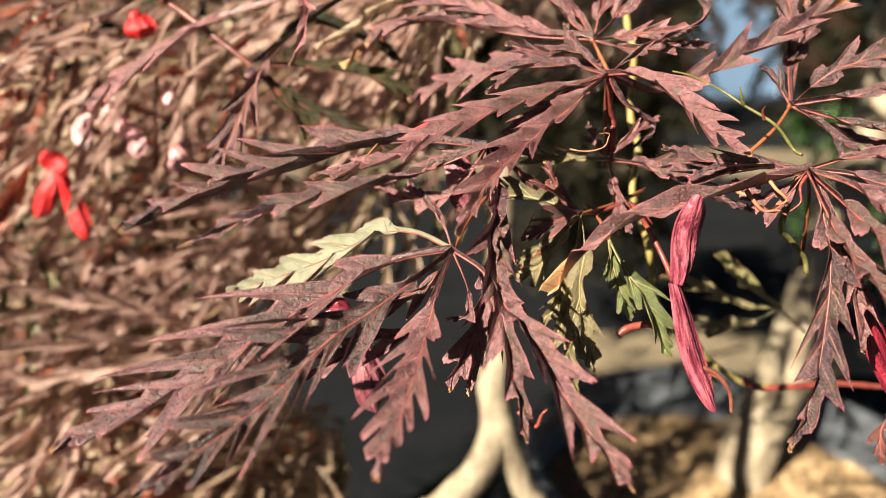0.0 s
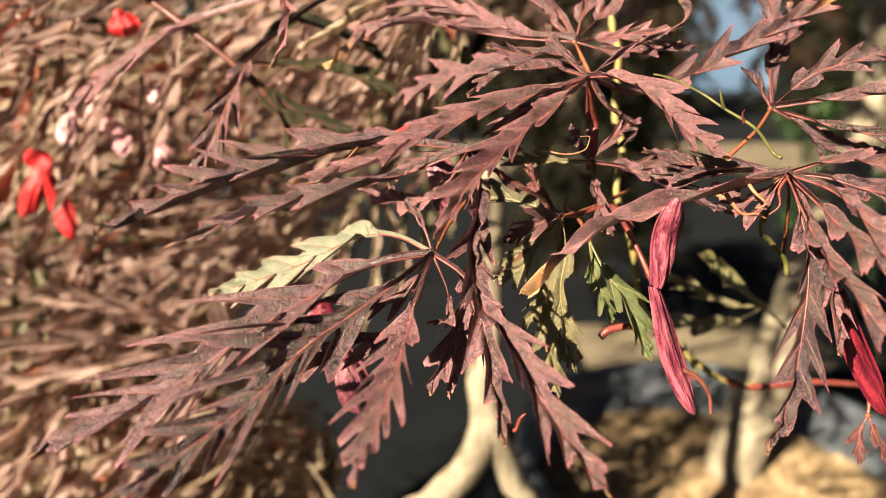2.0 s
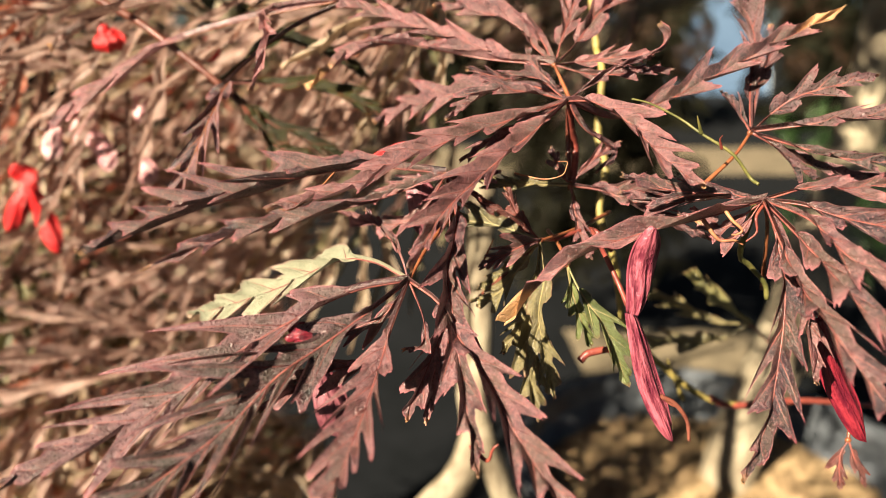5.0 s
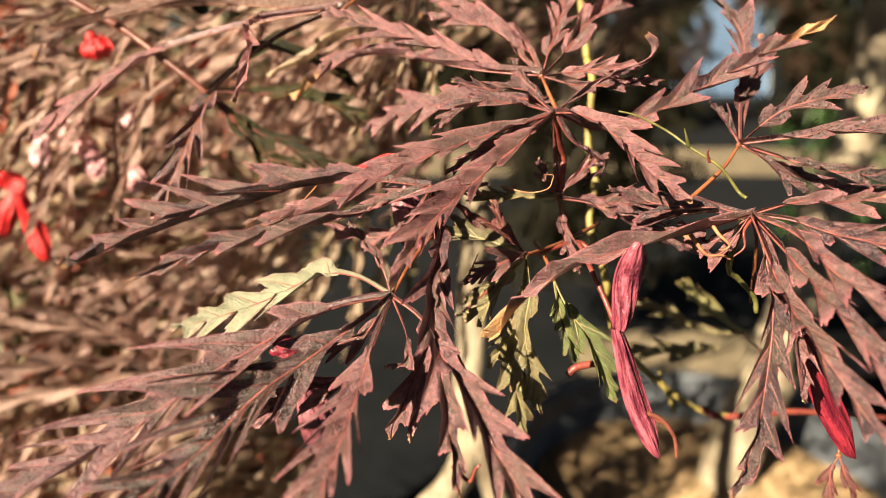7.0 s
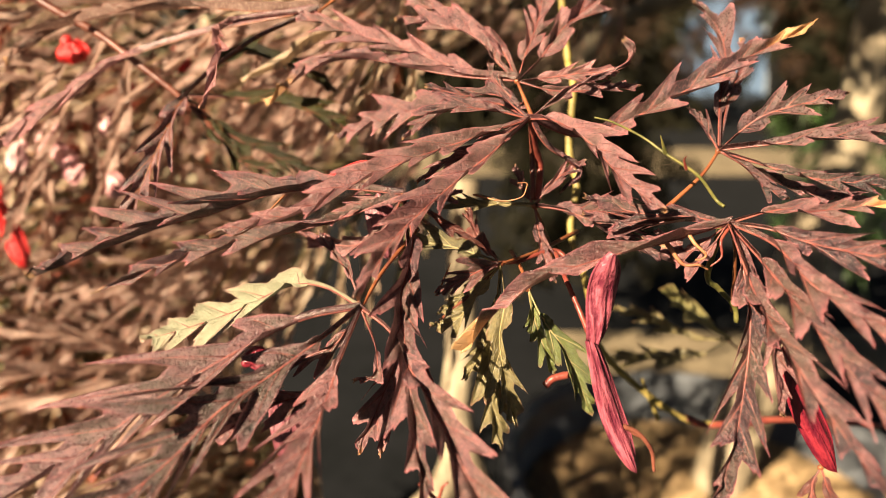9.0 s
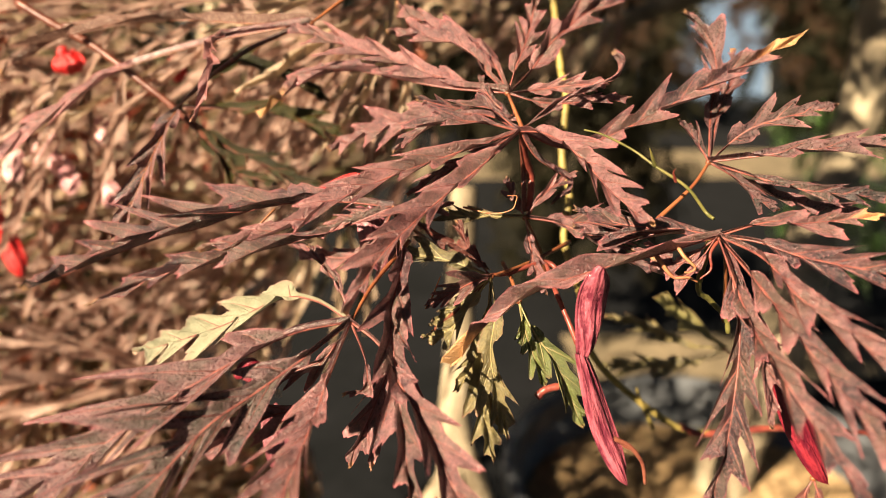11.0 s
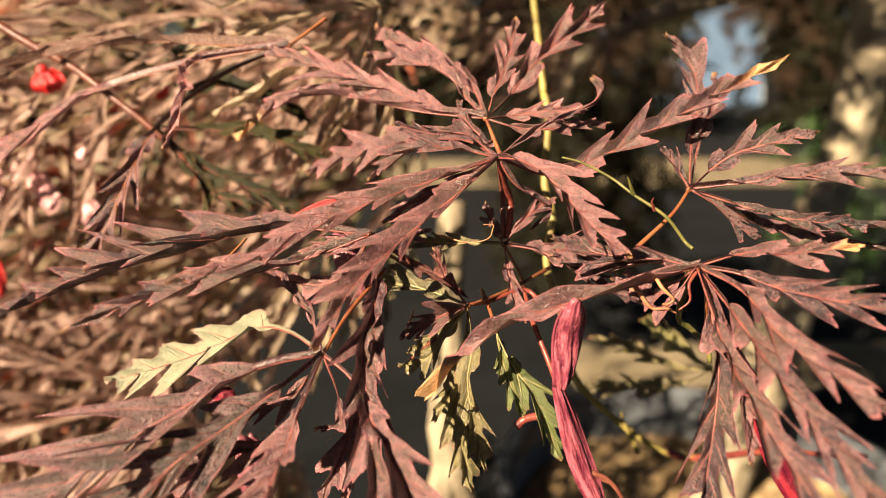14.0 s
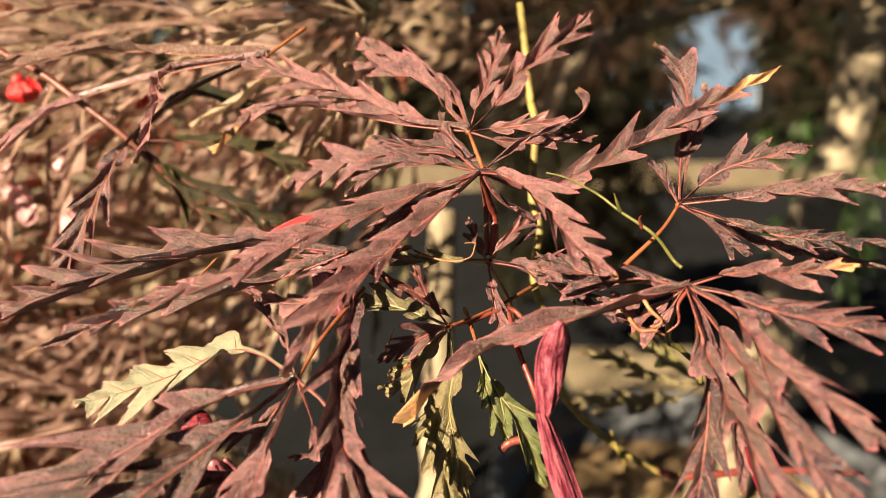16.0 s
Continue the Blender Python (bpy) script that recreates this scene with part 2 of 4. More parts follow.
def curve_through(points, n):
    """n places on a smooth line through the points, at even chord steps."""
    p = np.asarray(points, dtype=float)
    p = np.vstack([2 * p[0] - p[1], p, 2 * p[-1] - p[-2]])
    seg, out = len(p) - 3, []
    lens = np.linalg.norm(p[2:-1] - p[1:-2], axis=1)
    total = np.concatenate([[0], np.cumsum(lens)])
    for d in np.linspace(0, total[-1], n):
        i = min(int(np.searchsorted(total, d, side="right")) - 1, seg - 1)
        t = (d - total[i]) / max(lens[i], 1e-9)
        a, b, c, e = p[i:i + 4]
        out.append(0.5 * (2 * b + (c - a) * t + (2 * a - 5 * b + 4 * c - e) * t * t + (3 * b - a - 3 * c + e) * t ** 3))
    return np.array(out)


def unit(a):
    return a / np.maximum(np.linalg.norm(a, axis=-1, keepdims=True), 1e-12)


def tube(points, r0, r1, sides=7, n=24, knobs=0.0, rng=None):
    """Vertices and faces of a tapered round rod along a smooth line, closed at both ends."""
    c = curve_through(points, n)
    t = unit(np.gradient(c, axis=0))
    ref = np.array([0.31, -0.85, 0.42])
    b = unit(np.cross(t, ref))
    m = np.cross(b, t)
    r = np.linspace(r0, r1, n)
    if knobs:
        rng = rng or np.random.default_rng(3)
        r = r * (1 + knobs * rng.uniform(-1, 1, n))
    a = np.linspace(0, 2 * np.pi, sides, endpoint=False)
    ring = c[:, None] + r[:, None, None] * (np.cos(a)[None, :, None] * b[:, None] + np.sin(a)[None, :, None] * m[:, None])
    v = [*ring.reshape(-1, 3), c[0], c[-1]]
    f = [(i * sides + j, i * sides + (j + 1) % sides, (i + 1) * sides + (j + 1) % sides, (i + 1) * sides + j) for i in range(n - 1) for j in range(sides)]
    s, e = n * sides, n * sides + 1
    f += [(s, (j + 1) % sides, j) for j in range(sides)] + [(e, s - sides + j, s - sides + (j + 1) % sides) for j in range(sides)]
    return v, f


def blade(points, width, teeth=6, fold=0.1, seed=0, stalk=0.2, per=20, rows=6, facing=(0.0, -0.62, 0.78), rib=True, lean=2.0, turn=0.0, cut=0.8, steady=False):
    """A deeply cut, folded lobe in one sheet: a stalked foot, a slim middle, and forward-swept fingers with small teeth and a vein of their own on both sides."""
    rng = np.random.default_rng(seed + 1000)
    teeth = int(teeth)
    n = teeth * per + 8
    c = curve_through(points, n)
    t = unit(np.gradient(c, axis=0))
    up = np.asarray(facing, dtype=float)
    nrm = unit(up - t * (t @ up)[:, None])
    side = np.cross(t, nrm)
    s = np.linspace(0, 1, n)
    loose = 0.25 if steady else 1.0
    roll = (loose * rng.normal(0, 0.22) + loose * rng.normal(0, 0.42) * s + 0.14 * np.sin(s * 9 + rng.uniform(0, 6)) + turn)[:, None]
    nrm, side = nrm * np.cos(roll) + side * np.sin(roll), side * np.cos(roll) - nrm * np.sin(roll)
    length = np.linalg.norm(np.diff(c, axis=0), axis=1).sum()
    verts, uvs, faces, veins = [], [], [], []
    q = np.clip((s - stalk) / (1 - stalk), 0, 1)
    outline = np.maximum(np.sin(np.pi * q ** 0.74), 0.0) ** 0.85 * (1 - q) ** 0.12
    foot = np.where(q > 0, 0.00025, 0.00012)
    pitch = length * (1 - stalk) / teeth
    share = float(np.clip(1.10 - cut, 0.10, 0.9))
    notch = float(np.clip(0.42 * cut - 0.10, 0.06, 0.34))
    v = np.linspace(0, 1, rows + 1)
    for sgn in (1, -1):
        phase = q * teeth + (0.10 if sgn > 0 else 0.55) + 0.16 * np.sin(q * 7 + rng.uniform(0, 6))
        k, u = np.floor(phase).astype(int), phase % 1.0
        K = k.max() + 1
        tall, bend, tilt, curl, peak = rng.uniform(0.68, 1.12, K), rng.uniform(-0.5, 0.9, K), rng.uniform(-0.35, 0.35, K), rng.uniform(-0.9, 0.5, K), rng.uniform(0.46, 0.62, K)
        x = np.where(u < peak[k], (peak[k] - u) / np.maximum(peak[k] - notch, 0.05), (u - peak[k]) / np.maximum(1 - peak[k] - 0.03, 0.05))
        x = np.clip(x, 0, 1)
        finger = (1 - x ** 1.55) ** 1.12
        if per > 8:
            saw = (u * rng.uniform(4.5, 6.5, K)[k] + rng.uniform(0, 1, K)[k]) % 1.0
            finger = finger * (1 - 0.24 * saw * (x > 0.10) * (x < 0.9))
        full = width * outline * tall[k]
        base = share * 0.62 * width * outline * (1 + 0.12 * np.sin(q * 21 + seed))
        high = foot + base + np.maximum(full - base, 0) * finger
        high = np.minimum(high, foot + (1 - s) * length * 0.55 / max(lean, 0.6))
        y = v[:, None] * high[None]
        ex = np.maximum(y - base, 0)
        along = lean * y * np.clip(q * 6, 0, 1) + (bend[k] * 0.5 * lean / max(width, 1e-6)) * ex * ex
        groove = np.abs(u - peak[k])[None] * pitch * 0.34 * np.clip(y / np.maximum(base, 1e-6), 0, 1.2)
        lift = fold * y + tilt[k] * ex + curl[k] * ex * ex / max(width, 1e-6) * 0.6 + groove + 0.03 * width * np.sin(q * 30 + 5 * v[:, None] + seed) * v[:, None]
        flat = math.cos(min(abs(fold), 1.0) * 0.6)
        grid = c + along[..., None] * t + (sgn * flat * y)[..., None] * side + lift[..., None] * nrm
        first = len(verts)
        verts.extend(grid.reshape(-1, 3))
        rim = np.clip(np.maximum(v[:, None] ** 5 * np.clip(high / np.maximum(full, 1e-6) + 0.25, 0, 1), np.clip(x, 0, 1)[None] ** 2.5 * np.clip(ex / np.maximum(0.25 * width, 1e-6), 0, 1)), 0.04, 1)
        rim = np.maximum(rim, v[:, None] ** 6 * 0.9)
        ux = np.broadcast_to(s[None] + 0.04 * v[:, None] * finger[None], rim.shape)
        uvs.extend(np.stack([np.clip(ux, 0, 1).ravel(), (0.5 + 0.5 * sgn * rim).ravel()], 1))
        for j in range(rows):
            for i in range(n - 1):
                z = first + j * n + i
                g = (z, z + 1, z + n + 1, z + n)
                faces.append(g if sgn > 0 else g[::-1])
        if rib:
            for kk in range(K):
                cols = np.where(k == kk)[0]
                i = cols[np.argmin(x[cols])]
                if high[i] > 0.0012 and 0.05 < q[i] < 0.93:
                    veins.append(grid[:max(rows - 1, 3), i] + nrm[i] * 0.00006)
    slots = [0] * len(faces)
    if rib:
        e = int(n * 0.95)
        runs = [(c[:e:2] + nrm[:e:2] * 0.00012, 0.00027, 0.00008, 6, max(12, n // 4))]
        runs += [(p, 0.00012, 0.00005, 4, 6) for p in veins]
        for line, r0, r1, sides, count in runs:
            k0 = len(verts)
            tv, tf = tube(line, r0, r1, sides, count)
            verts.extend(tv)
            uvs.extend([(0.5, 0.5)] * len(tv))
            faces.extend(tuple(i + k0 for i in g) for g in tf)
            slots.extend([1] * len(tf))
    return verts, faces, uvs, slots


def part(name, data, mats, parent, label=""):
    v, f, *rest = data
    return mesh_object(name, v, f, mats, parent, label, *(rest or (None, None)))


def thing(name, label, category, at=(0, 0, 0), group="", kind=""):
    ob = new(name)
    ob.location = at
    ob.empty_display_size = 0.02
    return tagged(ob, label, category, group, kind)


# ---- the maple whose leaves hang before the camera ----
MAPLE = thing("laceleaf_maple", "weeping laceleaf Japanese maple with maroon autumn leaves and crimson seed wings", "tree")


def leaf(hub, label, stalk_points):
    """The stalk and knot of one leaf; its lobes are added with lobe()."""
    pts = [hub, *stalk_points]
    v, f = tube(pts, 0.00036, 0.00055, 8, 18)
    k = len(v)
    bm = bmesh.new()
    bmesh.ops.create_icosphere(bm, subdivisions=2, radius=0.0008)
    v += [np.array(x.co) * (1.0, 0.8, 0.9) + np.array(hub) for x in bm.verts]
    f += [tuple(x.index + k for x in g.verts) for g in bm.faces]
    bm.free()
    ob = part("leaf", (v, f), [STALK], MAPLE, label)
    ob["hub"] = hub
    return ob


def lobe(owner, points, width, material, teeth=6, fold=0.3, seed=0, tip=1.0, stalk=0.2, turn=0.0, rib=None, lean=2.0, cut=0.74, steady=False):
    hub = tuple(owner["hub"])
    data = blade([hub, *points], width, teeth, fold, seed, stalk, turn=turn, lean=lean, cut=cut, steady=steady)
    mat = material
    if tip < 0.8:
        mat = DRY_TIPPED
    return part("lobe", data, [mat, rib or (RIB_PALE if material in (YELLOW, OLIVE, GREEN) else RIB)], owner)


DRY_TIPPED = leaf_material("maroon_leaf_with_dry_tip", (0.018, 0.007, 0.012), (0.41, 0.176, 0.180), (0.54, 0.14, 0.16), (0.60, 0.33, 0.15), (0.42, 0.15, 0.13), tip_at=0.86, core=(0.050, 0.036, 0.022))


def samara(top, bottom, width, material, label):
    """A winged seed: a flat veined wing with a thick back edge, and the seed's swelling at its head."""
    a, b = np.array(top), np.array(bottom)
    n, rows = 34, 14
    t = unit(b - a)
    nrm = unit(np.array((0.25, -0.9, 0.3)) - t * (t @ np.array((0.25, -0.9, 0.3))))
    side = np.cross(t, nrm)
    rng = np.random.default_rng(int(abs(a[0] * 1e5)))
    ph = rng.uniform(0, 6)
    v, uv, f = [], [], []
    for i in range(n):
        s = i / (n - 1)
        half = width * 0.5 * (0.40 + 0.60 * math.sin(math.pi * min(s * 0.86, 1.0)) ** 0.9) * math.sqrt(max(0.02, 1 - max(0, (s - 0.72) / 0.28) ** 2.2))
        mid = a + (b - a) * s + side * width * 0.10 * math.sin(2.4 * s + ph)
        for j in range(rows + 1):
            q = 2 * j / rows - 1
            lift = 0.22 * width * math.cos(q * 1.6) + 0.045 * width * math.sin(9 * q + 5 * s + ph) * (1 - 0.5 * s) + 0.028 * width * math.sin(23 * q + 4 * s) * (1 - q * q) + 0.09 * width * math.sin(7 * s + ph)
            v.append(mid + side * half * q + nrm * lift)
            uv.append((s, 0.5 + 0.5 * q))
    for i in range(n - 1):
        for j in range(rows):
            k = i * (rows + 1) + j
            f.append((k, k + 1, k + rows + 2, k + rows + 1))
    ob = part("samara", (v, f, uv, None), [material], MAPLE, label)
    edge = [v[i * (rows + 1)] for i in range(0, n, 5)]
    part("back_edge", tube(edge, width * 0.07, width * 0.03, 6, 18), [material], ob)
    bm = bmesh.new()
    bmesh.ops.create_uvsphere(bm, u_segments=12, v_segments=8, radius=width * 0.2)
    m3 = np.array([side, nrm * 0.55, t * 1.25])
    sv = [np.array(x.co) @ m3 + a + (b - a) * 0.06 for x in bm.verts]
    sf = [tuple(x.index for x in g.verts) for g in bm.faces]
    bm.free()
    part("seed", (sv, sf), [material], ob)
    return ob


def twig(name, points, r, material, thin=0.6):
    return part(name, tube(points, r, r * thin, 9, max(16, 8 * len(points)), 0.10), [material], MAPLE)


spread_leaf = leaf((0.0020, 0.1400, 0.8620), "waxy maroon lace-cut maple leaf spread wide, two lobes coloured as shaded", [(0.0060, 0.1500, 0.8670), (0.0130, 0.1620, 0.8730)])
lobe(spread_leaf, [(-0.0090, 0.1360, 0.8610), (-0.0200, 0.1310, 0.8570), (-0.0340, 0.1250, 0.8500), (-0.0470, 0.1190, 0.8420), (-0.0690, 0.1100, 0.8330)], 0.014, SHADED_MAROON, seed=21, teeth=7, fold=0.5, lean=1.9, stalk=0.16, cut=0.84, steady=True)
lobe(spread_leaf, [(-0.0060, 0.1350, 0.8570), (-0.0150, 0.1290, 0.8520), (-0.0220, 0.1220, 0.8490), (-0.0310, 0.1130, 0.8420), (-0.0500, 0.0980, 0.8320)], 0.0135, SHADED_MAROON, seed=22, teeth=8, fold=0.45, lean=1.9, stalk=0.14, cut=0.84, steady=True)
lobe(spread_leaf, [(-0.0010, 0.1330, 0.8550), (-0.0030, 0.1250, 0.8500), (-0.0050, 0.1150, 0.8460), (-0.0100, 0.0950, 0.8370)], 0.0105, PURPLE, seed=23, teeth=7, fold=0.6, lean=1.9, stalk=0.22)
lobe(spread_leaf, [(-0.0030, 0.1370, 0.8520), (-0.0060, 0.1340, 0.8470), (-0.0160, 0.1310, 0.8450), (-0.0270, 0.1270, 0.8390)], 0.005, PURPLE, seed=24, teeth=4, fold=0.6, lean=2.2, stalk=0.3)
lobe(spread_leaf, [(-0.0030, 0.1390, 0.8550), (-0.0090, 0.1390, 0.8520), (-0.0160, 0.1390, 0.8480)], 0.0034, PURPLE, seed=25, teeth=4, fold=0.2, lean=2.0)
lobe(spread_leaf, [(0.0080, 0.1350, 0.8590), (0.0120, 0.1290, 0.8540), (0.0170, 0.1210, 0.8490), (0.0220, 0.1130, 0.8420), (0.0310, 0.1000, 0.8320)], 0.0075, PURPLE, seed=26, teeth=5, fold=0.6, lean=2.0, stalk=0.24)
lobe(spread_leaf, [(-0.0060, 0.1470, 0.8640), (-0.0150, 0.1540, 0.8620), (-0.0290, 0.1600, 0.8540), (-0.0430, 0.1640, 0.8480), (-0.0540, 0.1670, 0.8440)], 0.0088, PALE, seed=27, teeth=5, fold=0.1, lean=1.6, steady=True, stalk=0.24)
lobe(spread_leaf, [(-0.0000, 0.1430, 0.8670), (-0.0040, 0.1480, 0.8710), (-0.0080, 0.1530, 0.8740)], 0.0018, PURPLE, seed=28, teeth=3, stalk=0.3)
lobe(spread_leaf, [(0.0050, 0.1370, 0.8550), (0.0050, 0.1350, 0.8500), (0.0010, 0.1340, 0.8490)], 0.0016, PURPLE, seed=29, teeth=3, stalk=0.5)
long_leaf = leaf((0.0100, 0.1610, 0.8810), "maroon maple leaf with long drooping lobes on an orange stalk", [(0.0100, 0.1720, 0.8760), (0.0190, 0.1850, 0.8660)])
lobe(long_leaf, [(-0.0060, 0.1630, 0.8820), (-0.0210, 0.1650, 0.8800), (-0.0350, 0.1680, 0.8750), (-0.0490, 0.1700, 0.8710), (-0.0840, 0.1760, 0.8570)], 0.0078, PURPLE, seed=41, teeth=8, fold=1.1, lean=2.3, stalk=0.12)
lobe(long_leaf, [(-0.0070, 0.1640, 0.8740), (-0.0290, 0.1670, 0.8680), (-0.0460, 0.1700, 0.8630), (-0.0670, 0.1740, 0.8540)], 0.0042, PURPLE, seed=42, teeth=5, fold=0.6, lean=2.6)
lobe(long_leaf, [(0.0120, 0.1500, 0.8720), (0.0100, 0.1400, 0.8640), (0.0110, 0.1330, 0.8570), (0.0130, 0.1240, 0.8450), (0.0150, 0.1140, 0.8330)], 0.007, PURPLE, seed=43, teeth=6, fold=0.6, lean=2.0, stalk=0.16)
lobe(long_leaf, [(0.0110, 0.1520, 0.8650), (0.0100, 0.1460, 0.8530), (0.0060, 0.1400, 0.8430), (0.0010, 0.1350, 0.8330)], 0.0062, PURPLE, seed=44, teeth=4, lean=2.0, stalk=0.4)
lobe(long_leaf, [(0.0110, 0.1530, 0.8650), (0.0100, 0.1460, 0.8490), (0.0070, 0.1410, 0.8400), (0.0050, 0.1370, 0.8310)], 0.0045, PURPLE, seed=45, teeth=4, lean=2.0, stalk=0.5)
lobe(long_leaf, [(0.0170, 0.1630, 0.8750), (0.0240, 0.1640, 0.8700), (0.0310, 0.1660, 0.8650)], 0.0026, DARKRED, seed=46, teeth=3)
lobe(long_leaf, [(0.0040, 0.1630, 0.8790), (-0.0020, 0.1640, 0.8770), (-0.0080, 0.1650, 0.8730)], 0.0036, PURPLE, seed=47, teeth=4)
lobe(long_leaf, [(0.0050, 0.1680, 0.8710), (-0.0020, 0.1700, 0.8670), (-0.0090, 0.1720, 0.8670), (-0.0170, 0.1740, 0.8690)], 0.0044, PURPLE, seed=48, teeth=4, lean=1.6)
lobe(long_leaf, [(0.0140, 0.1630, 0.8800), (0.0180, 0.1660, 0.8790), (0.0230, 0.1690, 0.8800)], 0.0026, PURPLE, seed=49, teeth=3)
star_leaf = leaf((0.0380, 0.1670, 0.8970), "mauve-brown star-shaped maple leaf with toothed lobes", [(0.0430, 0.1800, 0.8830), (0.0430, 0.1850, 0.8730)])
lobe(star_leaf, [(0.0240, 0.1610, 0.8930), (0.0100, 0.1540, 0.8890), (-0.0010, 0.1480, 0.8850), (-0.0090, 0.1430, 0.8810), (-0.0260, 0.1380, 0.8770)], 0.0054, PURPLE, seed=61, teeth=8, fold=0.6, lean=2.5, cut=0.55, stalk=0.1, steady=True)
lobe(star_leaf, [(0.0300, 0.1600, 0.8910), (0.0220, 0.1520, 0.8860), (0.0140, 0.1420, 0.8810), (0.0080, 0.1350, 0.8760), (0.0030, 0.1270, 0.8680)], 0.0068, PURPLE, seed=62, teeth=6, fold=0.6, lean=2.3, cut=0.6, stalk=0.12, steady=True)
lobe(star_leaf, [(0.0290, 0.1640, 0.8920), (0.0200, 0.1610, 0.8880), (0.0130, 0.1580, 0.8840)], 0.0036, PURPLE, seed=63, teeth=4, lean=2.2)
lobe(star_leaf, [(0.0290, 0.1660, 0.8990), (0.0200, 0.1650, 0.8990), (0.0100, 0.1620, 0.8930)], 0.0048, PURPLE, seed=64, teeth=5, fold=0.4, lean=2.2, tip=0.8)
lobe(star_leaf, [(0.0310, 0.1690, 0.9020), (0.0240, 0.1700, 0.9020), (0.0150, 0.1720, 0.9040)], 0.0032, PURPLE, seed=65, teeth=4, lean=2.2)
lobe(star_leaf, [(0.0300, 0.1780, 0.9000), (0.0140, 0.1860, 0.8980), (0.0020, 0.1910, 0.8940), (-0.0090, 0.1960, 0.8890)], 0.0075, PURPLE, seed=66, teeth=4, lean=1.4, stalk=0.35)
lobe(star_leaf, [(0.0490, 0.1680, 0.8930), (0.0600, 0.1700, 0.8960), (0.0730, 0.1730, 0.9020), (0.0870, 0.1760, 0.9090), (0.1060, 0.1800, 0.9180)], 0.0062, PURPLE, seed=67, teeth=6, fold=0.5, lean=2.1, tip=0.72, stalk=0.14, steady=True)
lobe(star_leaf, [(0.0430, 0.1600, 0.8970), (0.0490, 0.1520, 0.8930), (0.0530, 0.1450, 0.8880), (0.0600, 0.1370, 0.8820)], 0.0066, PURPLE, seed=68, teeth=5, fold=0.5, lean=1.8, tip=0.85, stalk=0.12, steady=True)
lobe(star_leaf, [(0.0450, 0.1680, 0.9020), (0.0510, 0.1690, 0.9050), (0.0580, 0.1690, 0.9080), (0.0600, 0.1690, 0.9110), (0.0580, 0.1690, 0.9140)], 0.0007, PURPLE, seed=69, teeth=3, stalk=0.1)
lobe(star_leaf, [(0.0420, 0.1680, 0.8910), (0.0500, 0.1700, 0.8850), (0.0470, 0.1720, 0.8800)], 0.0014, PURPLE, seed=70, teeth=3)
upper_leaf = leaf((0.0360, 0.1750, 0.9050), "pinkish mauve maple leaf held upright and open", [(0.0390, 0.1680, 0.8970)])
lobe(upper_leaf, [(0.0420, 0.1810, 0.9100), (0.0480, 0.1870, 0.9170), (0.0570, 0.1930, 0.9240), (0.0680, 0.2000, 0.9320)], 0.0062, PURPLE, seed=81, teeth=4, lean=2.0, stalk=0.2)
lobe(upper_leaf, [(0.0390, 0.1820, 0.9120), (0.0420, 0.1890, 0.9180), (0.0450, 0.1970, 0.9280)], 0.0052, PURPLE, seed=82, teeth=4, lean=1.9, stalk=0.2)
lobe(upper_leaf, [(0.0320, 0.1810, 0.9090), (0.0270, 0.1860, 0.9150), (0.0180, 0.1900, 0.9180), (0.0070, 0.1940, 0.9190)], 0.0055, PURPLE, seed=83, teeth=4, lean=2.0, stalk=0.2)
lobe(upper_leaf, [(0.0250, 0.1820, 0.9070), (0.0130, 0.1880, 0.9110), (-0.0030, 0.1930, 0.9160), (-0.0200, 0.1990, 0.9210)], 0.0072, PURPLE, seed=84, teeth=6, lean=2.2, stalk=0.18)
lobe(upper_leaf, [(0.0220, 0.1810, 0.9060), (0.0100, 0.1860, 0.9080), (-0.0030, 0.1900, 0.9100), (-0.0150, 0.1930, 0.9070), (-0.0270, 0.1970, 0.8980)], 0.0046, PURPLE, seed=85, teeth=5, lean=2.4, tip=0.78)
lobe(upper_leaf, [(0.0320, 0.1860, 0.9130), (0.0180, 0.1950, 0.9210), (0.0090, 0.2030, 0.9260)], 0.006, PURPLE, seed=86, teeth=4, lean=2.0)
lobe(upper_leaf, [(0.0440, 0.1740, 0.9060), (0.0510, 0.1720, 0.9070), (0.0580, 0.1700, 0.9070)], 0.0036, PURPLE, seed=87, teeth=4, lean=2.0)
lobe(upper_leaf, [(0.0440, 0.1720, 0.9030), (0.0520, 0.1720, 0.9030), (0.0640, 0.1730, 0.9040)], 0.003, PURPLE, seed=88, teeth=4, lean=2.0)
lobe(upper_leaf, [(0.0370, 0.1720, 0.9000), (0.0320, 0.1750, 0.9040), (0.0300, 0.1800, 0.9090)], 0.0024, PURPLE, seed=89, teeth=3)
shaded_purple_leaf = leaf((0.0810, 0.1660, 0.8900), "purple maple leaf coloured as shaded, on a reddish stalk", [(0.0760, 0.1620, 0.8850), (0.0670, 0.1580, 0.8780)])
lobe(shaded_purple_leaf, [(0.0850, 0.1780, 0.9000), (0.0890, 0.1870, 0.9100), (0.0880, 0.1920, 0.9180), (0.0830, 0.1970, 0.9240)], 0.0056, SHADED_MAROON, seed=101, teeth=4, lean=2.0, stalk=0.22)
lobe(shaded_purple_leaf, [(0.0870, 0.1780, 0.9010), (0.0930, 0.1860, 0.9090), (0.0930, 0.1900, 0.9150)], 0.0036, SHADED_MAROON, seed=102, teeth=4, lean=1.8, stalk=0.4)
lobe(shaded_purple_leaf, [(0.0870, 0.1630, 0.8970), (0.0930, 0.1610, 0.9000), (0.1040, 0.1580, 0.9030)], 0.0055, SHADED_MAROON, seed=103, teeth=4, lean=1.6)
